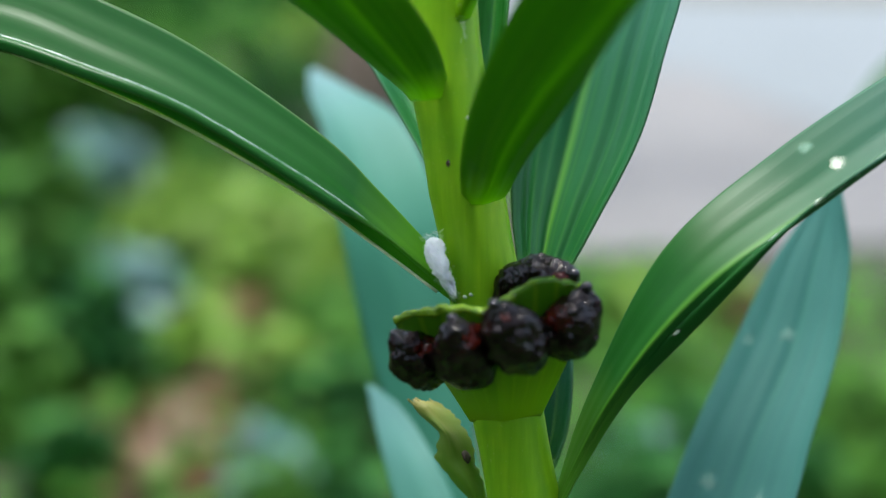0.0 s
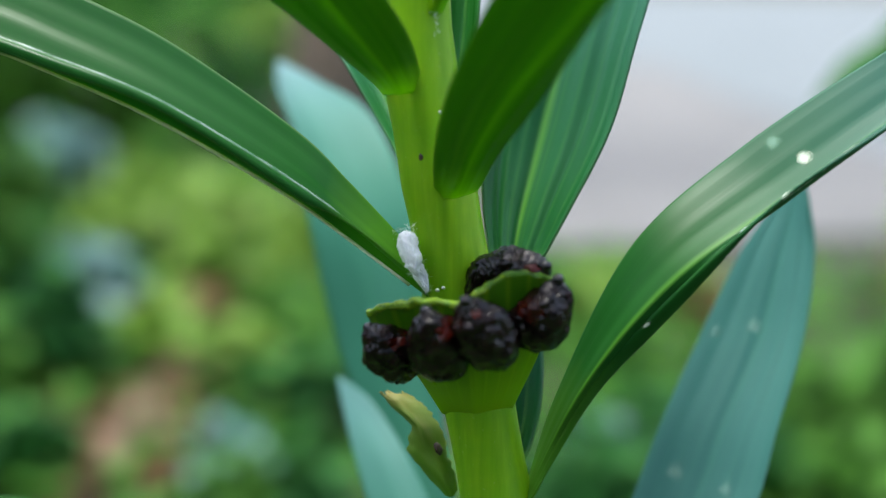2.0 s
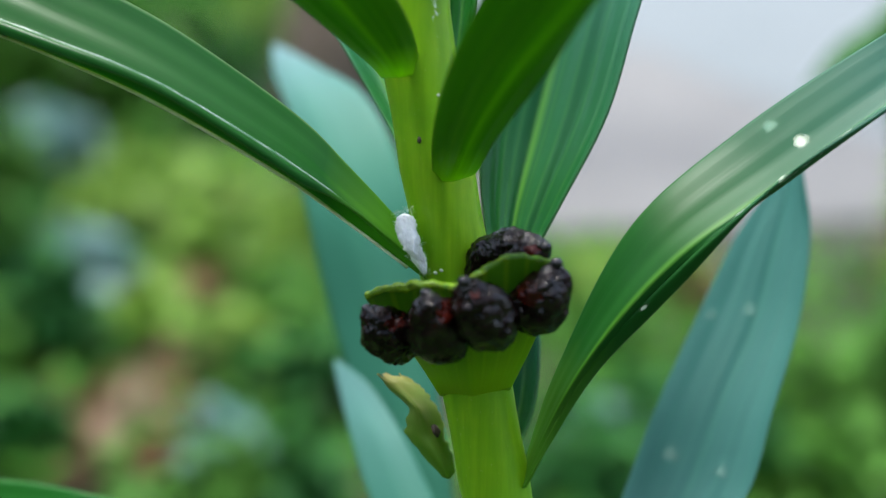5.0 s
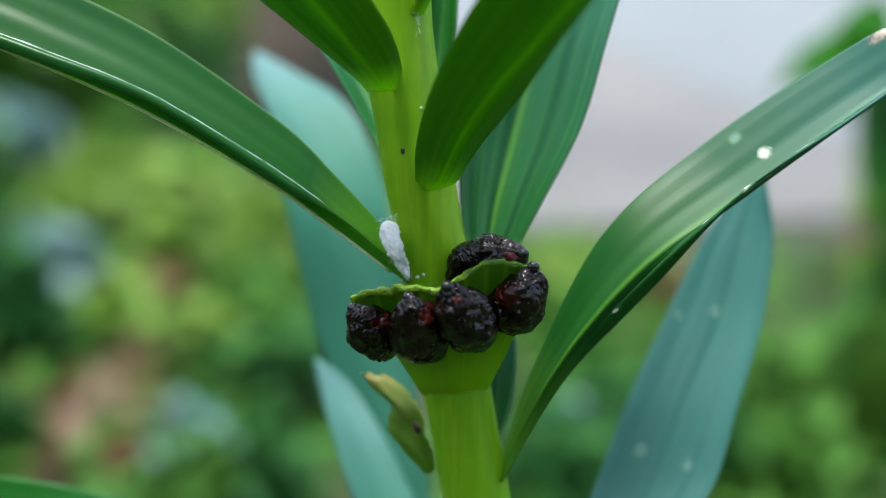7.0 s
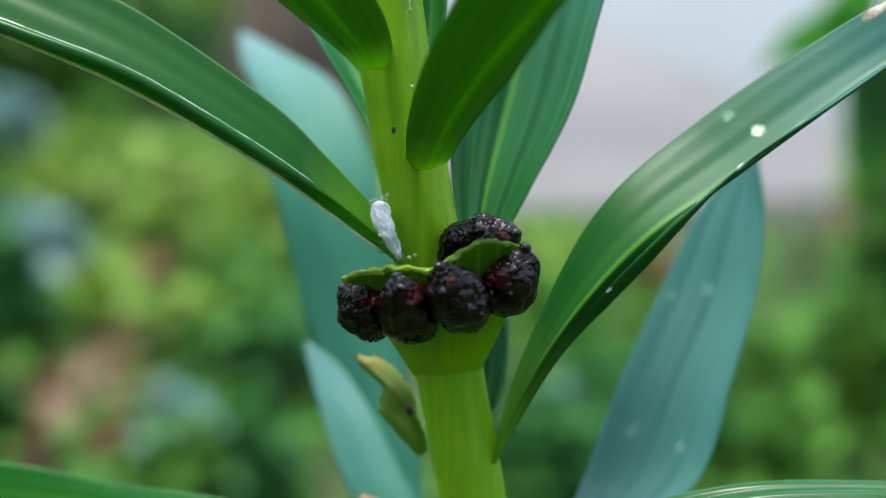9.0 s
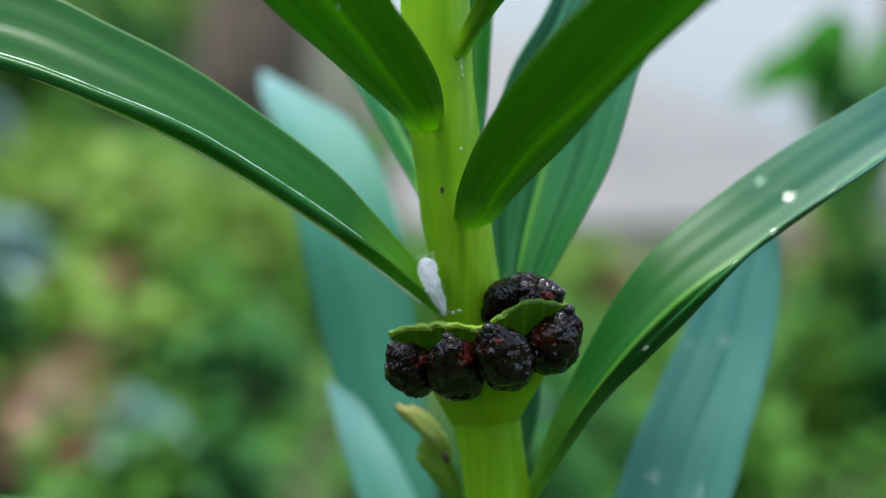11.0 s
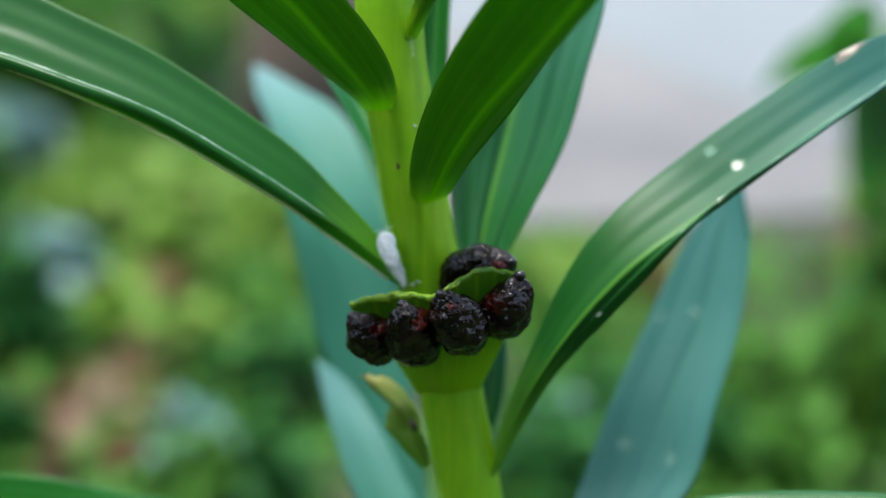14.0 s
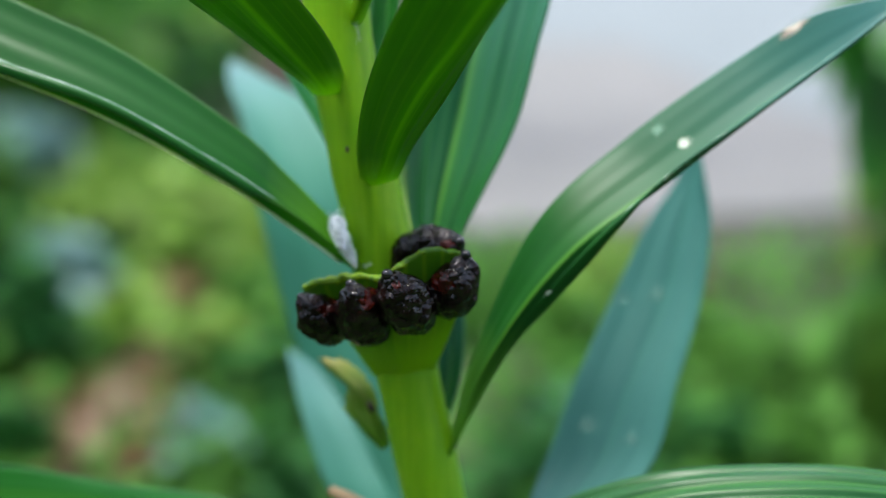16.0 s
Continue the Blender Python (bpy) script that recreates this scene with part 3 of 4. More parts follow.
    add_leaf(plant, [
        ((1.7, 201.0, 513.0), (1.8, -2.0, 0.5), (-0.9, -2.0, -0.2)),
        ((-6.5, 211.0, 526.1), (3.7, -3.0, 1.6), (-2.3, -3.0, -0.5)),
        ((-12.9, 217.0, 535.4), (5.0, -4.0, 1.6), (-3.3, -4.0, 0.3)),
        ((-20.9, 224.0, 548.3), (5.1, -3.0, 1.4), (-4.2, -3.0, -1.1)),
        ((-28.9, 230.0, 562.8), (0.2, 0.0, 0.0), (-0.2, 0.0, 0.0)),
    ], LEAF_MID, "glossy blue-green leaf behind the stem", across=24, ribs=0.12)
    add_leaf(plant, [
        ((24.0, 199.0, 426.0), (-2.4, -2.0, 0.8), (3.8, -2.0, 1.3)),
        ((34.5, 207.0, 439.3), (-3.5, -1.0, 0.2), (7.0, -2.0, 1.4)),
        ((48.3, 219.0, 450.3), (-11.6, 2.1, -1.7), (11.0, -2.1, 1.5)),
        ((55.9, 231.0, 467.0), (-12.3, 2.1, -0.7), (9.9, -3.1, 1.7)),
        ((63.0, 242.0, 482.5), (-11.4, 2.1, 0.9), (7.8, -3.2, 1.4)),
        ((66.9, 251.0, 497.9), (-8.2, 1.1, 0.0), (6.1, -2.2, 0.8)),
        ((69.1, 256.0, 507.7), (-4.0, 1.1, -0.4), (2.8, -2.2, 0.5)),
        ((70.0, 260.0, 516.4), (-0.2, 0.0, 0.0), (0.3, 0.0, 0.0)),
    ], LEAF_BLUE, "broad dull blue-green lower leaf with pale spots", across=60, along=240, ribs=0.16)
    add_leaf(plant, [
        ((19.0, 200.0, 400.0), (-4.0, 2.0, -1.2), (3.9, 0.0, 0.3)),
        ((-0.3, 245.0, 418.6), (-5.8, 2.0, -1.4), (5.5, 0.0, 0.3)),
        ((-9.2, 257.0, 442.4), (-8.7, 3.0, -1.6), (7.7, 0.0, 0.5)),
        ((-18.7, 266.0, 468.5), (-11.5, 4.0, -1.8), (11.4, 0.0, 2.0)),
        ((-29.1, 275.0, 496.6), (-10.6, 4.0, -1.2), (15.2, 0.0, 2.1)),
        ((-39.9, 292.0, 515.6), (-8.0, 4.0, -0.8), (13.7, -1.0, 2.9)),
        ((-50.5, 309.0, 524.3), (-5.7, 4.0, -1.2), (7.3, -1.0, 1.1)),
        ((-59.1, 325.0, 529.4), (-0.3, 0.0, 0.0), (0.7, 0.0, 0.1)),
    ], LEAF_PALE, "long pale blue-green lower leaf arching backward")
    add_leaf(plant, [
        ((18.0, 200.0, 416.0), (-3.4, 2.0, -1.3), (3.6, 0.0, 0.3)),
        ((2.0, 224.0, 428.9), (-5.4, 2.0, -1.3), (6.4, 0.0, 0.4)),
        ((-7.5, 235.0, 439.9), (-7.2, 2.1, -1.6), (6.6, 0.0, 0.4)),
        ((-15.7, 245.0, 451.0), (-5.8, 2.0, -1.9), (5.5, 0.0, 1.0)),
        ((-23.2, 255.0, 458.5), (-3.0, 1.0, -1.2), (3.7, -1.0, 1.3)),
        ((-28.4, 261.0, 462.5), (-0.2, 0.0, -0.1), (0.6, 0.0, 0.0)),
    ], LEAF_PALE_LIT, "short pale blue-green lower leaf")
    add_leaf(plant, [
        ((17.9, 195.0, 432.1), (1.0, 0.0, 3.8), (-1.1, 0.0, -3.8)),
        ((-24.9, 205.0, 440.6), (-0.4, 2.0, 3.8), (0.2, -1.0, -4.7)),
        ((-57.7, 212.0, 441.1), (-0.6, 2.0, 3.8), (0.4, -2.0, -7.7)),
        ((-85.4, 217.0, 439.8), (-0.5, 2.0, 5.9), (0.9, -3.0, -8.8)),
        ((-120.2, 220.0, 437.6), (-0.1, 1.0, 5.1), (0.6, -2.0, -7.4)),
        ((-156.0, 222.0, 433.0), (0.0, 0.0, 0.7), (-0.1, 0.0, -0.7)),
    ], LEAF, "spreading dark blue-green lower leaf")
    add_leaf(plant, [
        ((15.9, 202.0, 463.3), (-0.7, -1.0, 0.3), (1.3, -1.0, 0.4)),
        ((17.9, 208.0, 472.7), (-2.0, -2.0, 0.6), (2.6, -2.0, 0.6)),
        ((18.2, 213.0, 483.3), (-2.3, -2.0, 0.5), (2.6, -2.0, 0.7)),
        ((18.2, 217.0, 491.9), (-0.3, 0.0, 0.0), (0.2, 0.0, 0.0)),
    ], LEAF_MID, "narrow dark blue-green leaf behind the stem")
    add_leaf(plant, [
        ((22.7, 190.0, 434.6), (-1.2, 2.0, 1.3), (1.7, -2.0, -0.6)),
        ((40.4, 185.0, 452.3), (-1.9, 5.0, 1.1), (2.4, -5.0, -2.0)),
        ((59.6, 182.0, 461.5), (-0.3, 6.0, 1.2), (1.3, -6.0, -2.2)),
        ((80.0, 182.0, 464.7), (0.5, 7.0, 0.2), (-0.3, -7.0, -2.4)),
        ((100.9, 183.0, 464.2), (1.5, 5.0, 0.7), (-1.3, -5.0, -2.3)),
        ((128.0, 185.0, 458.9), (-0.1, 0.0, 0.6), (0.1, 0.0, -0.5)),
    ], LEAF_LOW, "arching glossy lower leaf with pale veins", sharp=1.6, across=48, ribs=0.32)
    # the leaf that is being eaten, and chewed remains
    eaten = add_leaf(plant, [
        ((11.2, 189.5, 480.1), (-6.0, 3.5, -1.3), (5.6, 3.5, 0.5)),
        ((11.5, 184.0, 487.0), (-10.3, 5.0, -0.2), (9.2, 5.0, 3.4)),
        ((11.5, 180.0, 493.9), (-14.8, 6.0, -1.2), (12.2, 6.0, 5.3)),
        ((11.1, 177.5, 501.4), (-17.4, 6.5, -3.6), (13.7, 6.5, 4.2)),
        ((10.9, 175.0, 509.7), (-18.6, 8.0, -6.4), (14.5, 8.0, 2.0)),
    ], LEAF_CHEWED, "bright green leaf stub eaten off to a ragged edge", thick=0.9, ragged=0.035, seed=3.3, across=120, along=34,
        bite=((-1.0, 0.79), (-0.9, 0.805), (-0.8, 0.822), (-0.6, 0.845), (-0.5, 0.857), (-0.3, 0.835), (-0.1, 0.8), (0.0, 0.797), (0.1, 0.85), (0.2, 0.875), (0.32, 0.886), (0.35, 0.905), (0.5, 0.89), (0.7, 0.848), (0.9, 0.79), (1.0, 0.75)))
    eaten_edge(eaten, 120, RIM)
    add_leaf(plant, [
        ((6.7, 194.0, 463.1), (-1.6, 1.0, 0.0), (1.0, 2.0, 0.7)),
        ((3.4, 193.5, 469.9), (-4.8, 2.5, -0.3), (2.7, 4.5, -0.9)),
        ((0.7, 194.0, 475.6), (-2.1, 3.0, -0.9), (3.1, 5.0, -0.6)),
        ((-3.3, 196.0, 478.8), (-2.3, 2.0, -0.4), (4.1, 3.0, -0.4)),
        ((-7.3, 198.0, 480.9), (-0.4, 0.0, -0.1), (3.0, 1.0, 0.3)),
    ], LEAF_DRY, "ragged yellowed stub of an eaten leaf", thick=0.3, ragged=0.2, seed=8.1, across=40, along=60, wave=1.0, fray=0.22)
    add_leaf(plant, [
        ((14.0, 190.5, 446.0), (-2.0, 0.5, 0.0), (2.0, 0.5, 0.0)),
        ((3.4, 193.0, 450.2), (-1.5, 2.0, -2.1), (1.1, 2.0, 0.3)),
        ((-2.3, 196.0, 451.9), (-1.1, 1.0, -1.3), (0.8, 2.0, 0.1)),
        ((-5.8, 198.0, 452.7), (-0.2, 0.0, -0.6), (0.3, 1.0, 0.0)),
    ], LEAF_BROWN, "withered brown tip of an eaten leaf", ragged=0.12, seed=2.2, across=16, along=16, wave=0.6)
    return plant


plant = lily()


# ---- marks on the plant ----
def on_surface(ob, at, size, mat, name, label="", lumps=0.3, along=(0, 0, 1)):
    """A small flat patch that lies on the part's surface nearest to a place; millimetres."""
    ok, place, normal, _ = ob.closest_point_on_mesh(Vector(at) / 1000)
    if normal.y > 0:
        normal = -normal
    x = Vector(along).cross(normal).normalized()
    y = normal.cross(x)
    turn = Matrix((x, y, normal)).transposed().to_4x4()
    bm = bmesh.new()
    blob(bm, place + normal * (0.0002 if ob.name != "stem" else 0.0), [v / 1000 for v in size], 3, lumps, 1.6, at[0], turn)
    return part(name, bm, mat, plant, label)


def stain(leaf, at, long, wide, along, mat, name, label, uneven=0.28, lift=0.03):
    """A discoloured patch laid on the blade's camera-facing side, with a soft uneven outline; millimetres."""
    at, d = Vector(at), Vector(along).normalized()
    normal = leaf.closest_point_on_mesh(at / 1000)[2]
    side = normal.cross(d).normalized()
    bm = bmesh.new()
    uv = bm.loops.layers.uv.new("leaf")
    depth = {}

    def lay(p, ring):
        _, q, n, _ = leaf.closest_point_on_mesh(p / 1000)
        # lifted off whichever side faces this point near the camera
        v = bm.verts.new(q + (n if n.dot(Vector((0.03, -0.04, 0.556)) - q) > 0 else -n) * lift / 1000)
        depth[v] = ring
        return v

    rows = [[lay(at, 0.0)] * 30]
    for ring in (0.25, 0.5, 0.75, 0.9, 1.0):
        row = []
        for k in range(30):
            a = 2 * math.pi * k / 30
            r = ring * (1 + uneven * (noise.noise((math.cos(a) * 1.1 + at.x, math.sin(a) * 1.1, at.z)) + 0.6 * noise.noise((math.cos(a) * 3 + at.x, math.sin(a) * 3, at.z))))
            row.append(lay(at + d * (long * r * math.cos(a)) + side * (wide * r * math.sin(a)), ring))
        rows.append(row)
    for r0, r1 in zip(rows, rows[1:]):
        for k in range(30):
            corners = [r0[k], r1[k], r1[(k + 1) % 30], r0[(k + 1) % 30]]
            for lp in bm.faces.new(corners[:3] if r0[0] is r0[1] else corners).loops:
                lp[uv].uv = (depth[lp.vert], 0.0)
    bm.normal_update()
    part(name, bm, mat, leaf, label)


def nearest(leaf, at):
    return leaf.closest_point_on_mesh(Vector(at) / 1000)[1] * 1000


blades = [o for o in plant.children if o.name.startswith("leaf")]
stem = next(o for o in plant.children if o.name.startswith("stem"))
arching = next(o for o in blades if "arching green" in o["label"])
dull = next(o for o in blades if "broad dull" in o["label"])
stub = next(o for o in blades if "stub eaten" in o["label"])
yellowed = next(o for o in blades if "yellowed stub" in o["label"])
UP = (0.75, 0.1, 0.65)
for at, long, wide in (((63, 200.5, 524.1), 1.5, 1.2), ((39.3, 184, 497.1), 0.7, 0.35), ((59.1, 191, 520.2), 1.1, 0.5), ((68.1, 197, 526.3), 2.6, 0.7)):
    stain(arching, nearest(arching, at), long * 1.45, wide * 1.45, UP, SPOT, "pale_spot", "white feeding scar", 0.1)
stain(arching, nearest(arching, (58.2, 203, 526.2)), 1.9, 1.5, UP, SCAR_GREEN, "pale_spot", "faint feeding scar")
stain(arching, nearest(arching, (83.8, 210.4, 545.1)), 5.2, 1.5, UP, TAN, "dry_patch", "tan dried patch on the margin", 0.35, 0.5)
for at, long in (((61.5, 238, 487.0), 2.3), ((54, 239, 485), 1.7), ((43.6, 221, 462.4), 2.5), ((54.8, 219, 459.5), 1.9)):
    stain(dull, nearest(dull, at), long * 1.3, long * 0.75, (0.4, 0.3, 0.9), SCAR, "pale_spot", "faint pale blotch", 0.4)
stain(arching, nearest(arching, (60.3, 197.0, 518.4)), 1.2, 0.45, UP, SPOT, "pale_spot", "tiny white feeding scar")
under = min((o for o in blades if "seen from below" in o["label"]), key=lambda o: (nearest(o, (-14.7, 165.0, 554.6)) - Vector((-14.7, 165.0, 554.6))).length)
on_surface(under, (-14.7, 165.0, 554.6), (0.25, 0.6, 0.2), FLECK, "speck", "tiny white fleck")
on_surface(stem, (1.2, 189, 523.2), (0.35, 0.62, 0.15), SPECK, "speck", "tiny brown speck")
on_surface(stem, (4.6, 189, 530.6), (0.25, 0.3, 0.12), FLECK, "speck", "tiny pale speck")
on_surface(stem, (5, 188, 501.6), (0.36, 0.3, 0.2), FLECK, "speck", "tiny pale speck")
on_surface(stem, (3.4, 188, 500.9), (0.45, 0.32, 0.22), FLECK, "speck", "tiny pale speck")
on_surface(yellowed, (4.3, 195, 471.5), (0.8, 1.1, 0.35), SPECK, "speck", "dark speck of droppings")
for at in ((1.2, 183, 500.6), (-3.9, 184, 497.6), (16.2, 181, 505.7), (-0.7, 182, 497.8), (9, 178, 501.9)):
    on_surface(stub, at, (0.35, 0.5, 0.3), SPECK, "speck", "crumb of droppings")


def wool(name, start, end, wide, narrow, deep, count, seed, heart=True):
    """A tapering tuft of fine white plant hairs lying round a loose heart; millimetres."""
    rng = random.Random(seed)
    a, b = Vector(start) / 1000, Vector(end) / 1000
    d = b - a
    side = d.cross(Vector((0, 1, 0))).normalized()
    front = side.cross(d.normalized())
    bm = bmesh.new()
    if heart:
        for v in bmesh.ops.create_icosphere(bm, subdivisions=5, radius=1.0)["verts"]:
            p = v.co.copy()
            f = 0.5 + 0.5 * p.z
            q = p * 1.9 + Vector((seed, 0, seed))
            r = 0.86 * (1 + 0.5 * noise.noise(q) + 0.35 * noise.noise(q * 2.6) + 0.16 * noise.noise(q * 7))
            w = (wide + (narrow - wide) * f) / 1000
            v.co = a + d * (0.5 + 0.44 * p.z) + side * p.x * w * r + front * p.y * deep / 1000 * r
    for _ in range(count):
        f = rng.random() ** 1.25
        w = (wide + (narrow - wide) * f) / 1000
        turn = rng.uniform(0, 2 * math.pi)
        out = side * math.cos(turn) + front * math.sin(turn) * deep / wide
        p = a.lerp(b, f) + out * w * rng.uniform(0.35, 0.8)
        way = (out * rng.gauss(0.5, 0.5) + d.normalized() * rng.gauss(0.1, 0.8) + side * rng.gauss(0, 0.5)).normalized()
        bend = Vector([rng.gauss(0, 1) for _ in range(3)])
        l = rng.uniform(0.3, 1.1) / 1000
        tube(bm, [p, p + way * l * 0.5 + bend * l * 0.2, p + way * l], [0.000026, 0.00002, 0.000008], 3)
    part(name, bm, WOOL, plant, "white woolly hairs in the leaf axil")


wool("wool_tuft", (-1.6, 188.8, 511.4), (1.3, 186.0, 504.0), 2.1, 1.5, 1.4, 300, 4)
wool("wool_tuft", (0.6, 187.8, 506.4), (3.0, 187.2, 500.9), 1.5, 0.8, 0.6, 200, 9)
wool("hair_wisp", (3, 189, 548.9), (3.4, 189, 543.3), 0.5, 0.2, 0.2, 34, 5, False)


# ---- the larvae ----
def pebble(q):
    """A rounded grain in each cell of space: 1 on its crown, falling to 0 between the grains."""
    near = noise.voronoi(q)[0][0]
    return max(0.0, 1 - 1.5 * near * near)


def sweep(bm, spine, seed, rings=150, sides=150):
    """A body with rounded ends along a spine of points and radii, caked in lumps and grains; metres."""
    pts = [Vector(p) for p, _ in spine]
    rad = [Vector((r, 0, 0)) for _, r in spine]
    made = []
    for i in range(rings + 1):
        f = i / rings
        c, r = spline(pts, f), spline(rad, f).x
        d = (spline(pts, min(f + 0.03, 1)) - spline(pts, max(f - 0.03, 0))).normalized()
        # the ends close like half balls
        a = min(f / 0.16, 1.0)
        b = min((1 - f) / 0.22, 1.0)
        k = math.sqrt(max(1 - (1 - a) ** 2, 0.0)) * math.sqrt(max(1 - (1 - b) ** 2, 0.0))
        c = c - d * r * 0.7 * (1 - a) + d * r * 0.85 * (1 - b)
        x = d.cross(Vector((0.1, 1, 0.2))).normalized()
        y = d.cross(x)
        ring = []
        for j in range(sides):
            t = 2 * math.pi * j / sides
            w = x * math.cos(t) + y * math.sin(t)
            q = (c + w * r * k) * 1000 + Vector((seed, -seed, seed * 2))
            warp = q + Vector((noise.noise(q * 0.9), noise.noise(q * 0.9 + Vector((7, 1, 3))), noise.noise(q * 0.9 + Vector((2, 9, 5))))) * 0.5
            cake = 0.6 * noise.noise(q * 0.33) + 0.5 * (pebble(warp * 0.42) - 0.4) + 0.23 * (pebble(warp * 0.85) - 0.35) + 0.16 * (pebble(warp * 1.7) - 0.4)
            ring.append(bm.verts.new(c + w * (r * k + 0.001 * cake * min(1.0, 0.35 + k))))
        made.append(ring)
    for r0, r1 in zip(made, made[1:]):
        for j in range(sides):
            bm.faces.new((r0[j], r0[(j + 1) % sides], r1[(j + 1) % sides], r1[j]))
    bm.faces.new(made[0][::-1])
    bm.faces.new(made[-1])


def larva(spine, head, seed, amber):
    """A beetle larva under its coat of wet droppings; millimetres."""
    thing = tagged(new("larva"), "plump beetle larva coated in wet black droppings, eating the leaf", "larva", "larvae on the eaten leaf")
    c = Vector(spine[2][0]) / 1000
    thing.matrix_basis = Matrix.Translation(c)
    bm = bmesh.new()
    sweep(bm, [(Vector(p) / 1000 - c, r / 1000) for p, r in spine], seed)
    full = bm.copy()
    part("droppings_coat", bm, FRASS, thing)
    h = Vector(head) / 1000 - c
    h = h.lerp(Vector(spine[1][0]) / 1000 - c, 0.14)
    bm = bmesh.new()
    blob(bm, h, (0.00105, 0.00105, 0.00098), 3, 0.03, 2.0, seed)
    part("head", bm, BLACK, thing, "small glossy black head")
    down = (Vector(spine[1][0]) / 1000 - c - h).normalized()
    side = down.cross(Vector((0, 1, 0))).normalized()
    for k in range(3):
        for way in (-1, 1):
            bm = bmesh.new()
            at = h + down * (0.0011 + 0.0009 * k) + side * way * (0.0007 + 0.00045 * k) + Vector((0, -0.0011 - 0.00035 * k, 0))
            blob(bm, at, (0.00032, 0.0004, 0.00045), 2, 0.2, 2.0, seed + k)
            part("leg", bm, BLACK, thing)
    bm = bmesh.new()
    blob(bm, h + down * 0.0014 + Vector((0, -0.0004, 0)), (0.0014, 0.0011, 0.0008), 3, 0.08, 2.0, seed + 5)
    part("neck_shield", bm, BLACK, thing)
    # bare skin shows where the coat is thin: a patch of the body's own surface
    at, size = amber
    at = Vector(at) / 1000 - c
    full.normal_update()
    gone = []
    for f in full.faces:
        q = f.calc_center_median() - at
        d = sum((q[k] * 1000 / size[k]) ** 2 for k in range(3))
        if f.normal.y > 0.3 or d > 1 + 0.9 * noise.noise(q * 900 + Vector((seed, 0, 0))):
            gone.append(f)
    bmesh.ops.delete(full, geom=gone, context="FACES")
    for v in full.verts:
        v.co += v.normal * 0.00006
    bm = full
    part("belly", bm, AMBER, thing, "exposed amber-red flank")
    return thing


larvae = [
    larva([((-4.8, 178.5, 496.6), 1.29), ((-3.5, 178, 495.4), 3.3), ((-1.6, 180, 493.0), 4.15), ((0.8, 184, 491), 3.5)],
          (-5.3, 177.5, 497.9), 1.3, ((-0.5, 178, 495.8), (1.39, 5.97, 1.01))),
    larva([((4.4, 175.5, 500.1), 1.29), ((5.2, 175, 498.0), 3.7), ((5.8, 178, 494.4), 5.05), ((6.5, 182, 491.1), 3.38)],
          (4.2, 174.5, 501.5), 4.1, ((7.4, 176, 498.5), (1.39, 5.97, 1.71))),
    larva([((11.5, 172.5, 503), 1.39), ((12.6, 173.5, 500.6), 3.9), ((14.5, 176, 497.1), 4.7), ((15.8, 181, 494.7), 3.38)],
          (11.1, 171.5, 504.4), 7.7, ((13, 174, 502.3), (0.82, 5.97, 0.7))),
    larva([((24.4, 180, 505), 1.39), ((23.7, 179.5, 502.8), 3.3), ((21.8, 180, 499.1), 4.45), ((19.5, 183, 497.3), 3.68)],
          (24.5, 179, 506.6), 11.2, ((20.6, 178, 501.6), (2.3, 5.97, 1.9))),
    larva([((22.5, 184, 506.7), 1.39), ((20.4, 185, 506.6), 2.8), ((16.3, 187, 505.9), 3.6), ((12.3, 188, 503.6), 2.89), ((11.1, 188, 501.1), 1.69)],
          (23.1, 183, 507.7), 15.9, ((20.6, 184, 507.3), (1.3, 5.97, 0.78))),
]


# ---- garden behind ----
def foliage(bm, n, radius, height, size, rng, low=0.12):
    """n small folded leaves scattered through a low mound."""
    for _ in range(n):
        a, q = rng.uniform(0, 2 * math.pi), math.sqrt(rng.random())
        h = height * rng.uniform(low, 1.0) * (1 - 0.6 * (1 - low) * q * q)
        p = Vector((radius * q * math.cos(a), radius * q * math.sin(a), h))
        s = size * rng.uniform(0.6, 1.3)
        m = Matrix.Translation(p) @ pose(0, 0, 0, rng.uniform(-35, 55), rng.uniform(-30, 30), math.degrees(a) + rng.uniform(-70, 70)).to_4x4()
        outline = ((0, 0, 0), (0.32, 0.35, 0.1), (0.24, 0.75, 0.06), (0, 1.0, -0.08), (-0.24, 0.75, 0.06), (-0.32, 0.35, 0.1))
        v = [bm.verts.new(m @ (Vector(o) * s)) for o in outline]
        mid = bm.verts.new(m @ (Vector((0, 0.5, 0.0)) * s))
        for i in range(6):
            bm.faces.new((v[i], v[(i + 1) % 6], mid))


def mound(x, y, radius, height, size, n, mat, label, name="garden_plant", category="plant", low=0.12):
    rng = random.Random(int(x * 1000) * 7 + int(y * 1000))
    thing = tagged(new(name), label, category)
    thing.matrix_basis = Matrix.Translation((x, y, 0))
    bm = bmesh.new()
    foliage(bm, n, radius, height, size, rng, low)
    tagged(part("foliage", bm, mat, thing), kind="stuff")
    for i in range(5):
        a = rng.uniform(0, 6.28)
        q = radius * rng.uniform(0.1, 0.6)
        bm = bmesh.new()
        tube(bm, [Vector((0.2 * q * math.cos(a), 0.2 * q * math.sin(a), -0.02)), Vector((0.7 * q * math.cos(a), 0.7 * q * math.sin(a), 0.4 * height)), Vector((q * math.cos(a), q * math.sin(a), 0.8 * height))], [0.004, 0.003, 0.0015], 6)
        part("stalk", bm, mat, thing)
    return thing


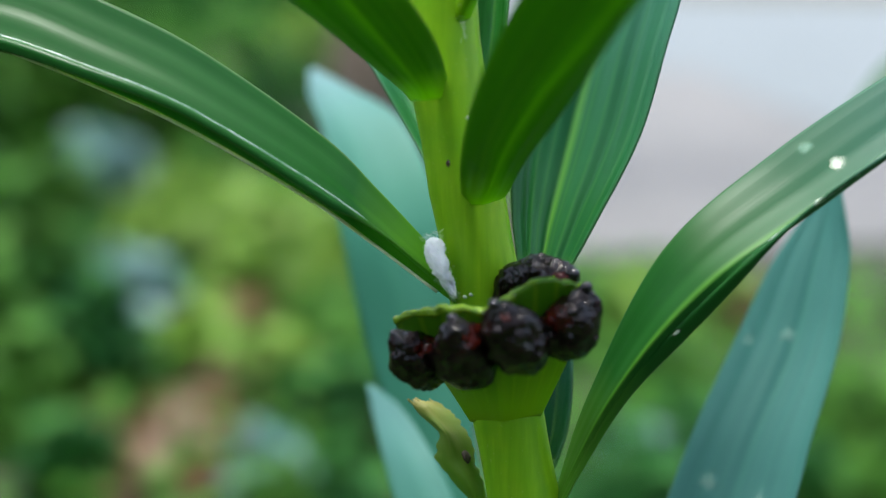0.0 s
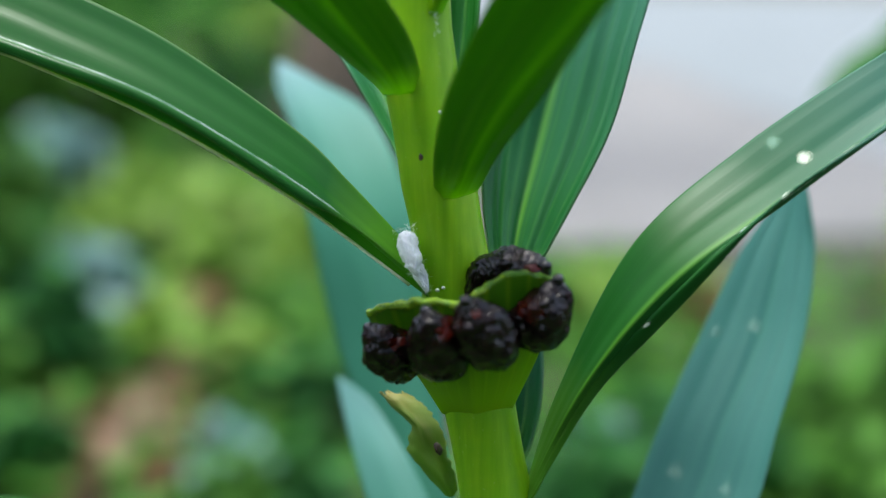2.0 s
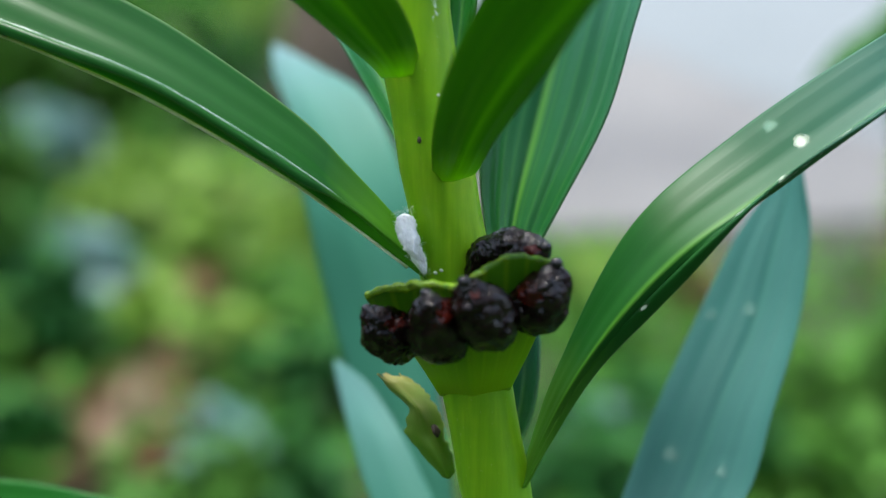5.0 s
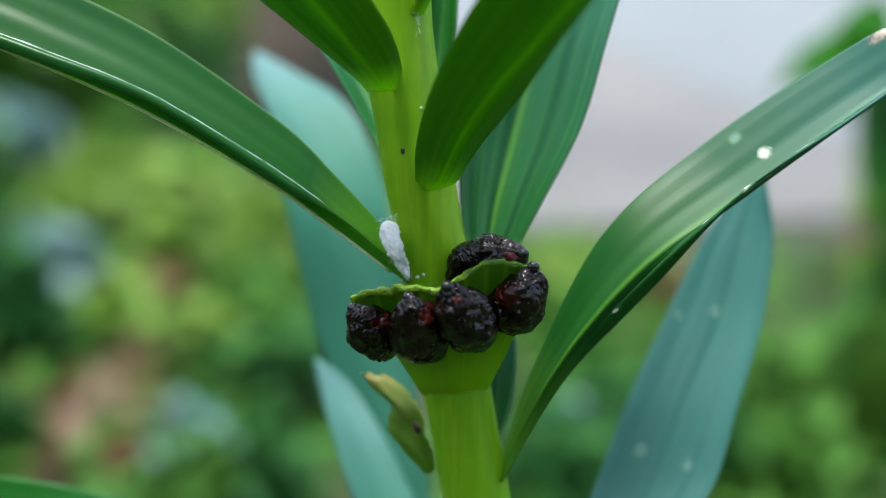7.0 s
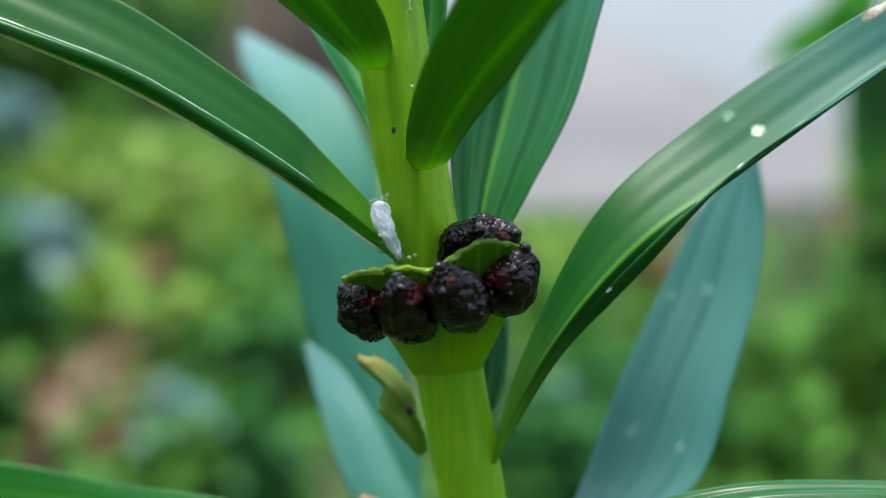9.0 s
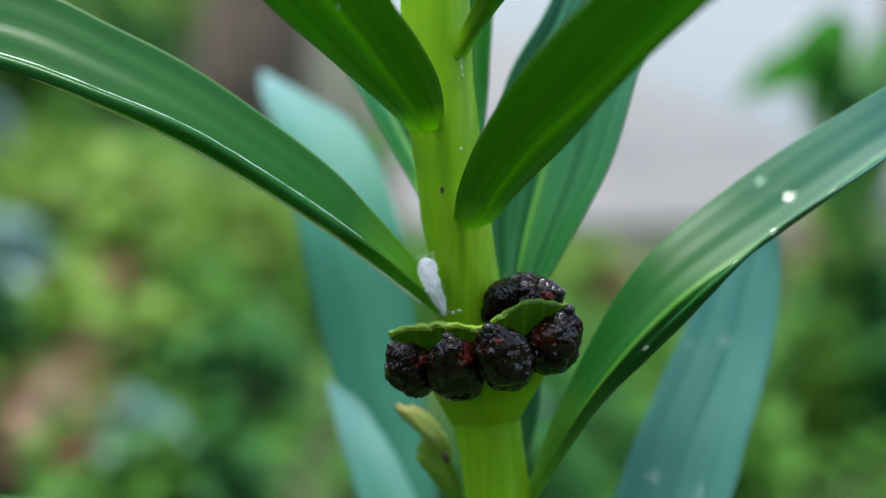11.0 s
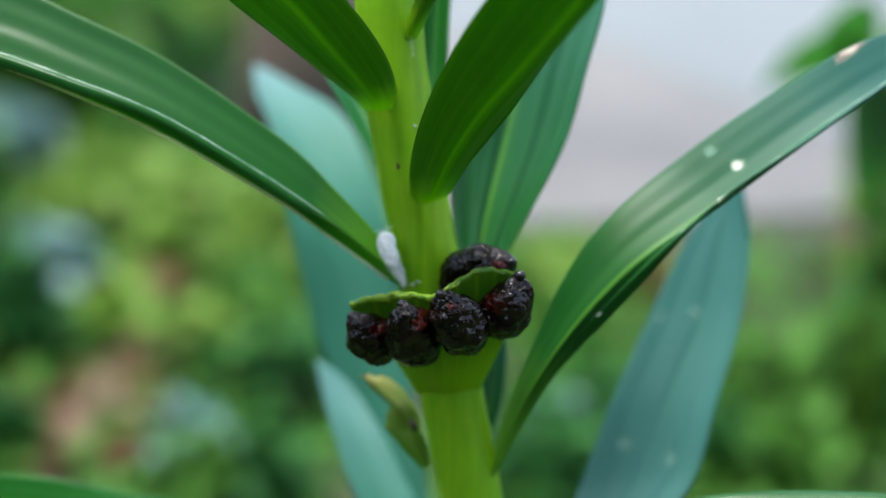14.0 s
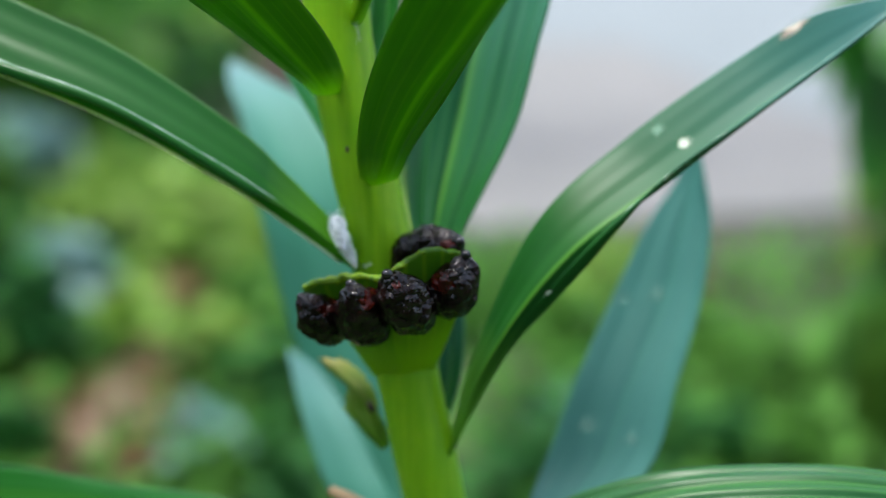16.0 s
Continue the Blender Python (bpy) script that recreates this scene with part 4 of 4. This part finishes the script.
MOUNDS = [
    (-1.39, 3.37, 0.19, 0.50, 0.120, 144, GREENS), (-1.61, 4.94, 0.17, 0.50, 0.120, 120, GREENS), (-1.15, 3.89, 0.15, 0.40, 0.110, 120, DARKS),
    (-1.90, 7.05, 0.24, 0.50, 0.120, 234, LIMES), (-1.29, 3.46, 0.12, 0.40, 0.100, 120, GREENS), (-1.31, 2.98, 0.12, 0.20, 0.090, 170, BLUES),
    (-1.04, 2.92, 0.10, 0.20, 0.080, 120, GREENS), (-0.73, 2.52, 0.12, 0.15, 0.070, 171, LIMES), (-0.79, 1.90, 0.07, 0.14, 0.070, 150, BLUES),
    (-0.83, 2.27, 0.08, 0.15, 0.070, 120, LIMES), (-0.66, 2.08, 0.06, 0.12, 0.060, 120, LIMES), (-0.66, 1.50, 0.05, 0.20, 0.060, 120, DARKS),
    (-0.59, 1.66, 0.07, 0.12, 0.060, 120, LIMES), (-0.37, 1.26, 0.05, 0.08, 0.045, 110, BLUES), (-0.32, 1.46, 0.08, 0.14, 0.050, 162, DARKS),
    (-0.45, 1.81, 0.08, 0.12, 0.060, 120, GREENS), (-0.47, 1.63, 0.06, 0.10, 0.050, 120, LIMES), (-0.33, 1.15, 0.05, 0.10, 0.045, 120, GREENS),
    (-0.26, 1.15, 0.05, 0.12, 0.045, 120, DARKS), (-0.42, 2.15, 0.16, 0.20, 0.065, 280, LIMES), (-0.21, 1.85, 0.11, 0.14, 0.060, 176, GREENS),
    (-0.10, 1.98, 0.08, 0.12, 0.050, 140, GREENS), (0.04, 2.17, 0.08, 0.10, 0.050, 132, LIMES), (0.13, 2.30, 0.07, 0.08, 0.050, 120, LIMES),
    (0.06, 1.69, 0.08, 0.12, 0.050, 153, GREENS), (0.11, 1.50, 0.05, 0.12, 0.050, 120, GREENS), (0.02, 1.17, 0.09, 0.15, 0.050, 190, DARKS),
    (0.07, 1.36, 0.08, 0.13, 0.050, 170, DARKS), (0.03, 1.32, 0.05, 0.10, 0.040, 120, BLUES), (0.27, 1.48, 0.08, 0.14, 0.050, 164, GREENS),
    (0.27, 1.25, 0.07, 0.12, 0.045, 125, GREENS), (0.19, 1.31, 0.05, 0.10, 0.045, 120, DARKS), (0.19, 1.69, 0.07, 0.12, 0.050, 150, GREENS), (-0.02, 2.02, 0.08, 0.12, 0.055, 150, LIMES),
    (-0.96, 2.62, 0.16, 0.16, 0.080, 190, LIMES), (-1.62, 4.3, 0.18, 0.42, 0.100, 170, GREENS),
    (0.37, 1.45, 0.04, 0.2, 0.045, 220, GREENS), (0.44, 1.50, 0.04, 0.16, 0.050, 200, DARKS), (0.52, 1.90, 0.06, 0.20, 0.060, 260, DARKS),
    (0.39, 1.60, 0.04, 0.16, 0.050, 200, GREENS),
    (-1.27, 2.60, 0.10, 0.20, 0.070, 260, GREENS), (-0.83, 1.75, 0.06, 0.20, 0.060, 220, DARKS), (-0.71, 1.40, 0.05, 0.14, 0.050, 240, GREENS),
    (-1.58, 3.36, 0.13, 0.40, 0.100, 260, GREENS), (-0.57, 1.22, 0.04, 0.10, 0.050, 200, DARKS), (-0.91, 1.74, 0.07, 0.30, 0.070, 240, GREENS),
    (-0.63, 1.50, 0.04, 0.10, 0.050, 160, GREENS),
    (-1.59, 3.12, 0.15, 0.50, 0.100, 260, GREENS), (-1.33, 2.46, 0.09, 0.40, 0.090, 240, GREENS), (-1.66, 3.29, 0.10, 0.20, 0.080, 120, BLUES),
    (-1.08, 1.92, 0.07, 0.30, 0.070, 240, DARKS), (-0.83, 1.52, 0.06, 0.20, 0.060, 240, GREENS), (-1.40, 2.45, 0.12, 0.60, 0.100, 260, GREENS),
    (-1.69, 3.62, 0.17, 0.70, 0.120, 260, GREENS), (-1.67, 3.14, 0.16, 0.80, 0.120, 260, LIMES),
]
for x, y, radius, height, size, n, mat in MOUNDS:
    words = {GREENS: "low mound of mid-green garden foliage", LIMES: "yellow-green groundcover mound", DARKS: "dense dark green shrub", BLUES: "broad-leaved garden plant coloured pale blue for reflected sky"}[mat]
    mound(x, y, radius, height, size * 0.75, int(n * 1.5), mat, words)


def weed():
    """A tall weed with a few broad soft leaves nodding from its top."""
    thing = tagged(new("weed"), "tall slender weed with broad nodding green leaves", "plant")
    foot, top = Vector((0.286, 0.99, 0.0)), Vector((0.248, 0.95, 0.5))
    bm = bmesh.new()
    tube(bm, [foot, foot.lerp(top, 0.5) + Vector((0.012, 0, 0)), top], [0.003, 0.0025, 0.0015], 8)
    part("stalk", bm, GREENS, thing)
    for tip, width in (((-0.082, 0.0, -0.03), 20), ((-0.05, -0.02, 0.012), 18), ((-0.03, 0.02, 0.028), 16), ((0.03, -0.01, -0.035), 18), ((0.07, 0.01, 0.01), 18), ((0.02, 0.0, -0.07), 16), ((-0.03, 0.01, -0.05), 16), ((-0.012, -0.01, -0.105), 20), ((0.035, 0.015, -0.115), 22), ((0.012, 0.02, -0.15), 20)):
        t = Vector(tip) * 1000
        k = top * 1000
        up = Vector((0, 0, 12))
        w = Vector((-t.z, 0, t.x)).normalized() * width * 0.85 + Vector((0, width * 0.5, 0))
        part("leaf", leaf_mesh([(k, w * 0.1, w * -0.1), (k + t * 0.35 + up * 0.8, w, w * -1), (k + t * 0.7 + up, w * 0.8, w * -0.8), (k + t, w * 0.04, w * -0.04)], along=14, across=6), WEED, thing)


weed()
mound(0.328, 1.25, 0.029, 0.399, 0.035, 60, LIMES, "tall slender weed with a tuft of green leaves", "weed", "plant", 0.79)


def litter():
    rng = random.Random(5)
    bm = bmesh.new()
    for cx, cy, r, n in ((-0.51, 1.36, 0.1, 70), (-0.50, 1.22, 0.06, 70), (-0.62, 1.42, 0.08, 50), (-0.50, 1.66, 0.09, 50), (-0.79, 2.48, 0.06, 60), (-0.67, 1.93, 0.08, 90), (0.17, 2.06, 0.04, 60), (0.40, 1.64, 0.04, 80), (-0.52, 1.53, 0.04, 60)):
        sub = bmesh.new()
        foliage(sub, n, r, 0.05, 0.05, rng)
        off = [bm.verts.new(v.co + Vector((cx, cy, 0.01))) for v in sub.verts]
        sub.verts.index_update()
        for f in sub.faces:
            bm.faces.new([off[v.index] for v in f.verts])
        sub.free()
    tagged(mesh_object("leaf_litter", bm, DEADS, smooth=False), "fallen brown and pinkish leaves on the soil", "litter", kind="stuff")


litter()


def groundcover():
    rng = random.Random(11)
    bm = bmesh.new()
    outline = ((0, 0, 0), (0.3, 0.5, 0.08), (0, 1.0, 0.0), (-0.3, 0.5, 0.08))
    for _ in range(34000):
        x, y = rng.uniform(-2.6, 1.5), rng.uniform(-0.9, 4.2)
        edge = 0.25 * noise.noise((x * 0.9, y * 0.9, 9))
        # the bed stops short of the path and thins out toward its rim
        if y > 2.55 + edge and x > -0.3 + 0.3 * edge or min(x + 2.5, 1.4 - x, y + 0.8, 4.1 - y) < 0.3 + 2 * edge:
            continue
        if noise.noise((x * 3, y * 3, 4)) < -0.3:
            continue
        s = rng.uniform(0.02, 0.05)
        m = Matrix.Translation((x, y, rng.uniform(0.01, 0.06))) @ pose(0, 0, 0, rng.uniform(-10, 50), rng.uniform(-25, 25), rng.uniform(0, 360))
        bm.faces.new([bm.verts.new(m @ (Vector(o) * s)) for o in outline])
    tagged(mesh_object("groundcover", bm, GREENS), "low creeping green weeds covering the garden soil", "groundcover", kind="stuff")


groundcover()


def tree(x, y, r, h, lean, leaves, size, label):
    """A bare lower trunk, forking limbs and an open crown above them."""
    rng = random.Random(int(y * 100))
    thing = tagged(new("tree"), label, "tree")
    thing.matrix_basis = Matrix.Translation((x, y, 0))
    bm = bmesh.new()
    pts = [Vector((0.03 * math.sin(i * 0.7) + lean * h * i / 12, 0.02 * i, -0.1 + h * i / 12)) for i in range(13)]
    tube(bm, pts, [r * (1.25 - 0.75 * i / 12 + 0.3 * math.exp(-i)) for i in range(13)], 28, lambda a, p: 1 + 0.06 * math.sin(5 * a + p.z * 3) + 0.03 * math.sin(13 * a))
    part("trunk", bm, BARK, thing)
    tips = []
    for k in range(6):
        a = k * 2.4 + rng.uniform(-0.3, 0.3)
        foot = pts[8 + k % 4]
        reach = h * rng.uniform(0.28, 0.42)
        tip = foot + Vector((math.cos(a) * reach, math.sin(a) * reach, h * rng.uniform(0.15, 0.3)))
        bm = bmesh.new()
        tube(bm, [foot, foot.lerp(tip, 0.5) - Vector((0, 0, 0.04 * h)), tip], [r * 0.42, r * 0.26, r * 0.08], 10)
        part("limb", bm, BARK, thing)
        tips += [tip, foot.lerp(tip, 0.65)]
    bm = bmesh.new()
    for _ in range(leaves):
        p = rng.choice(tips) + Vector([rng.gauss(0, h * 0.085) for _ in range(3)])
        m = Matrix.Translation(p) @ pose(0, 0, 0, rng.uniform(-60, 60), rng.uniform(-40, 40), rng.uniform(0, 360))
        s = size * rng.uniform(0.7, 1.3)
        bm.faces.new([bm.verts.new(m @ (Vector(o) * s)) for o in ((0, 0, 0), (0.3, 0.5, 0.08), (0, 1.0, 0.0), (-0.3, 0.5, 0.08))])
    tagged(part("crown", bm, GREENS, thing), kind="stuff")
    return thing


tree(-0.77, 3.63, 0.12, 4.6, 0.0, 420, 0.11, "brown rough-barked tree with an open crown over the bed")
# the sapling's lean is set so that its upper trunk leaves the camera's view
tree(0.5, 2.36, 0.05, 2.1, 0.3, 130, 0.05, "slim dark-barked sapling, leaned to keep its top out of view")


def hedge(x0, y0, x1, y1, height, n, label):
    """A clipped hedge between two places, with a dark core and a skin of leaves."""
    rng = random.Random(int(x0 * 10 + y1 * 7))
    a, b = Vector((x0, y0, 0)), Vector((x1, y1, 0))
    d = (b - a).normalized()
    side = Vector((-d.y, d.x, 0))
    thing = tagged(new("hedge"), label, "hedge")
    bm = bmesh.new()
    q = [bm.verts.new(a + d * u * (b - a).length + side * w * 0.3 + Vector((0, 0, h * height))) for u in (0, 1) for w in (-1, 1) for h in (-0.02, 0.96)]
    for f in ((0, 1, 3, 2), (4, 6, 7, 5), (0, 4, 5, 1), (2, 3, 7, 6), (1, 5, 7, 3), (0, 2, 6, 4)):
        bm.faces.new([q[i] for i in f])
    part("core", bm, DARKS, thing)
    bm = bmesh.new()
    outline = ((0, 0, 0), (0.3, 0.5, 0.08), (0, 1.0, 0.0), (-0.3, 0.5, 0.08))
    for _ in range(n):
        p = a.lerp(b, rng.random()) + side * rng.uniform(-0.42, 0.42) + Vector((0, 0, height * rng.uniform(0.0, 1.02)))
        m = Matrix.Translation(p) @ pose(0, 0, 0, rng.uniform(-60, 60), rng.uniform(-40, 40), rng.uniform(0, 360))
        s = rng.uniform(0.07, 0.14)
        bm.faces.new([bm.verts.new(m @ (Vector(o) * s)) for o in outline])
    tagged(part("foliage", bm, DARKS, thing), kind="stuff")
    return thing


# the first two are added out of view to block low sky light
hedge(-6.0, -3.0, 6.0, -3.0, 2.2, 8000, "tall dark green hedge added behind the camera to cut front light")
hedge(-4.4, -1.5, -4.4, 6.0, 1.9, 4000, "dark green side hedge, unseen, added to close off side light")
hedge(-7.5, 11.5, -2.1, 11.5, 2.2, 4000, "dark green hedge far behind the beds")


# small shifts of each feeding larva: seconds, millimetres sideways and upward
FEEDING = [
    [(0, 0.11, -0.36), (1, 0.08, -0.36), (2, 0.12, -0.42), (3, 0.11, -0.42), (4, 0.14, -0.48), (4.7, 0.11, -0.36), (7, 0.04, 0.4), (8, -0.05, 0.5), (9, -0.05, 0.57), (11.3, -0.18, -0.02), (12.5, -0.12, 0.11), (13.5, -0.08, -0), (14.5, 0.05, 0.05), (15.5, -0.09, 0.12), (16, -0.23, 0.16)],
    [(0, 0.31, 0.06), (1, 0.23, 0.1), (2, 0.28, 0.16), (3, 0.39, 0.11), (4, 0.62, 0.17), (4.7, 0.54, 0.15), (7, 0.28, 0.21), (8, -0.13, 0.32), (9, -0.26, 0.35), (11.3, -0.07, -0.2), (12.5, -0.1, -0.02), (13.5, -0.05, -0.02), (14.5, -0.03, 0.12), (15.5, -0, 0.15), (16, -0.04, 0.16)],
    [(0, 0.15, 0.5), (1, -0.18, 0.2), (2, -0.22, -0.1), (3, -0.29, -0.09), (4, -0.18, 0.04), (4.7, -0.19, 0.17), (7, -0.04, 0.16), (8, -0.11, 0.12), (9, -0.07, 0.2), (11.3, -0.28, -0.2), (12.5, -0.18, 0.03), (13.5, -0.02, 0.02), (14.5, 0.01, 0.12), (15.5, 0.04, 0.02), (16, -0.03, -0.02)],
    [(0, 0.27, -0.06), (1, 0.15, 0.01), (2, 0.14, 0.08), (3, 0.16, -0.03), (4, 0.28, -0.03), (4.7, 0.27, -0.09), (7, 0.23, 0.27), (8, 0.07, 0.05), (9, 0.06, 0.04), (11.3, -0.08, -0.31), (12.5, -0.14, 0.04), (13.5, -0.03, 0.03), (14.5, 0.03, 0.1), (15.5, -0.06, 0.03), (16, -0.12, 0.01)],
    [(0, -0.3, -0.46), (1, -0.43, -0.41), (2, -0.38, -0.25), (3, -0.03, -0.06), (4, 0.08, 0.01), (4.7, -0.06, 0), (7, -0.06, 0), (16, -0.06, 0)],
]


def motions():
    for thing, steps in zip(larvae, FEEDING):
        home = thing.location.copy()
        walk(thing, [(t, Matrix.Translation(home + Vector((dx, 0, dz)) / 1000)) for t, dx, dz in steps])


motions()
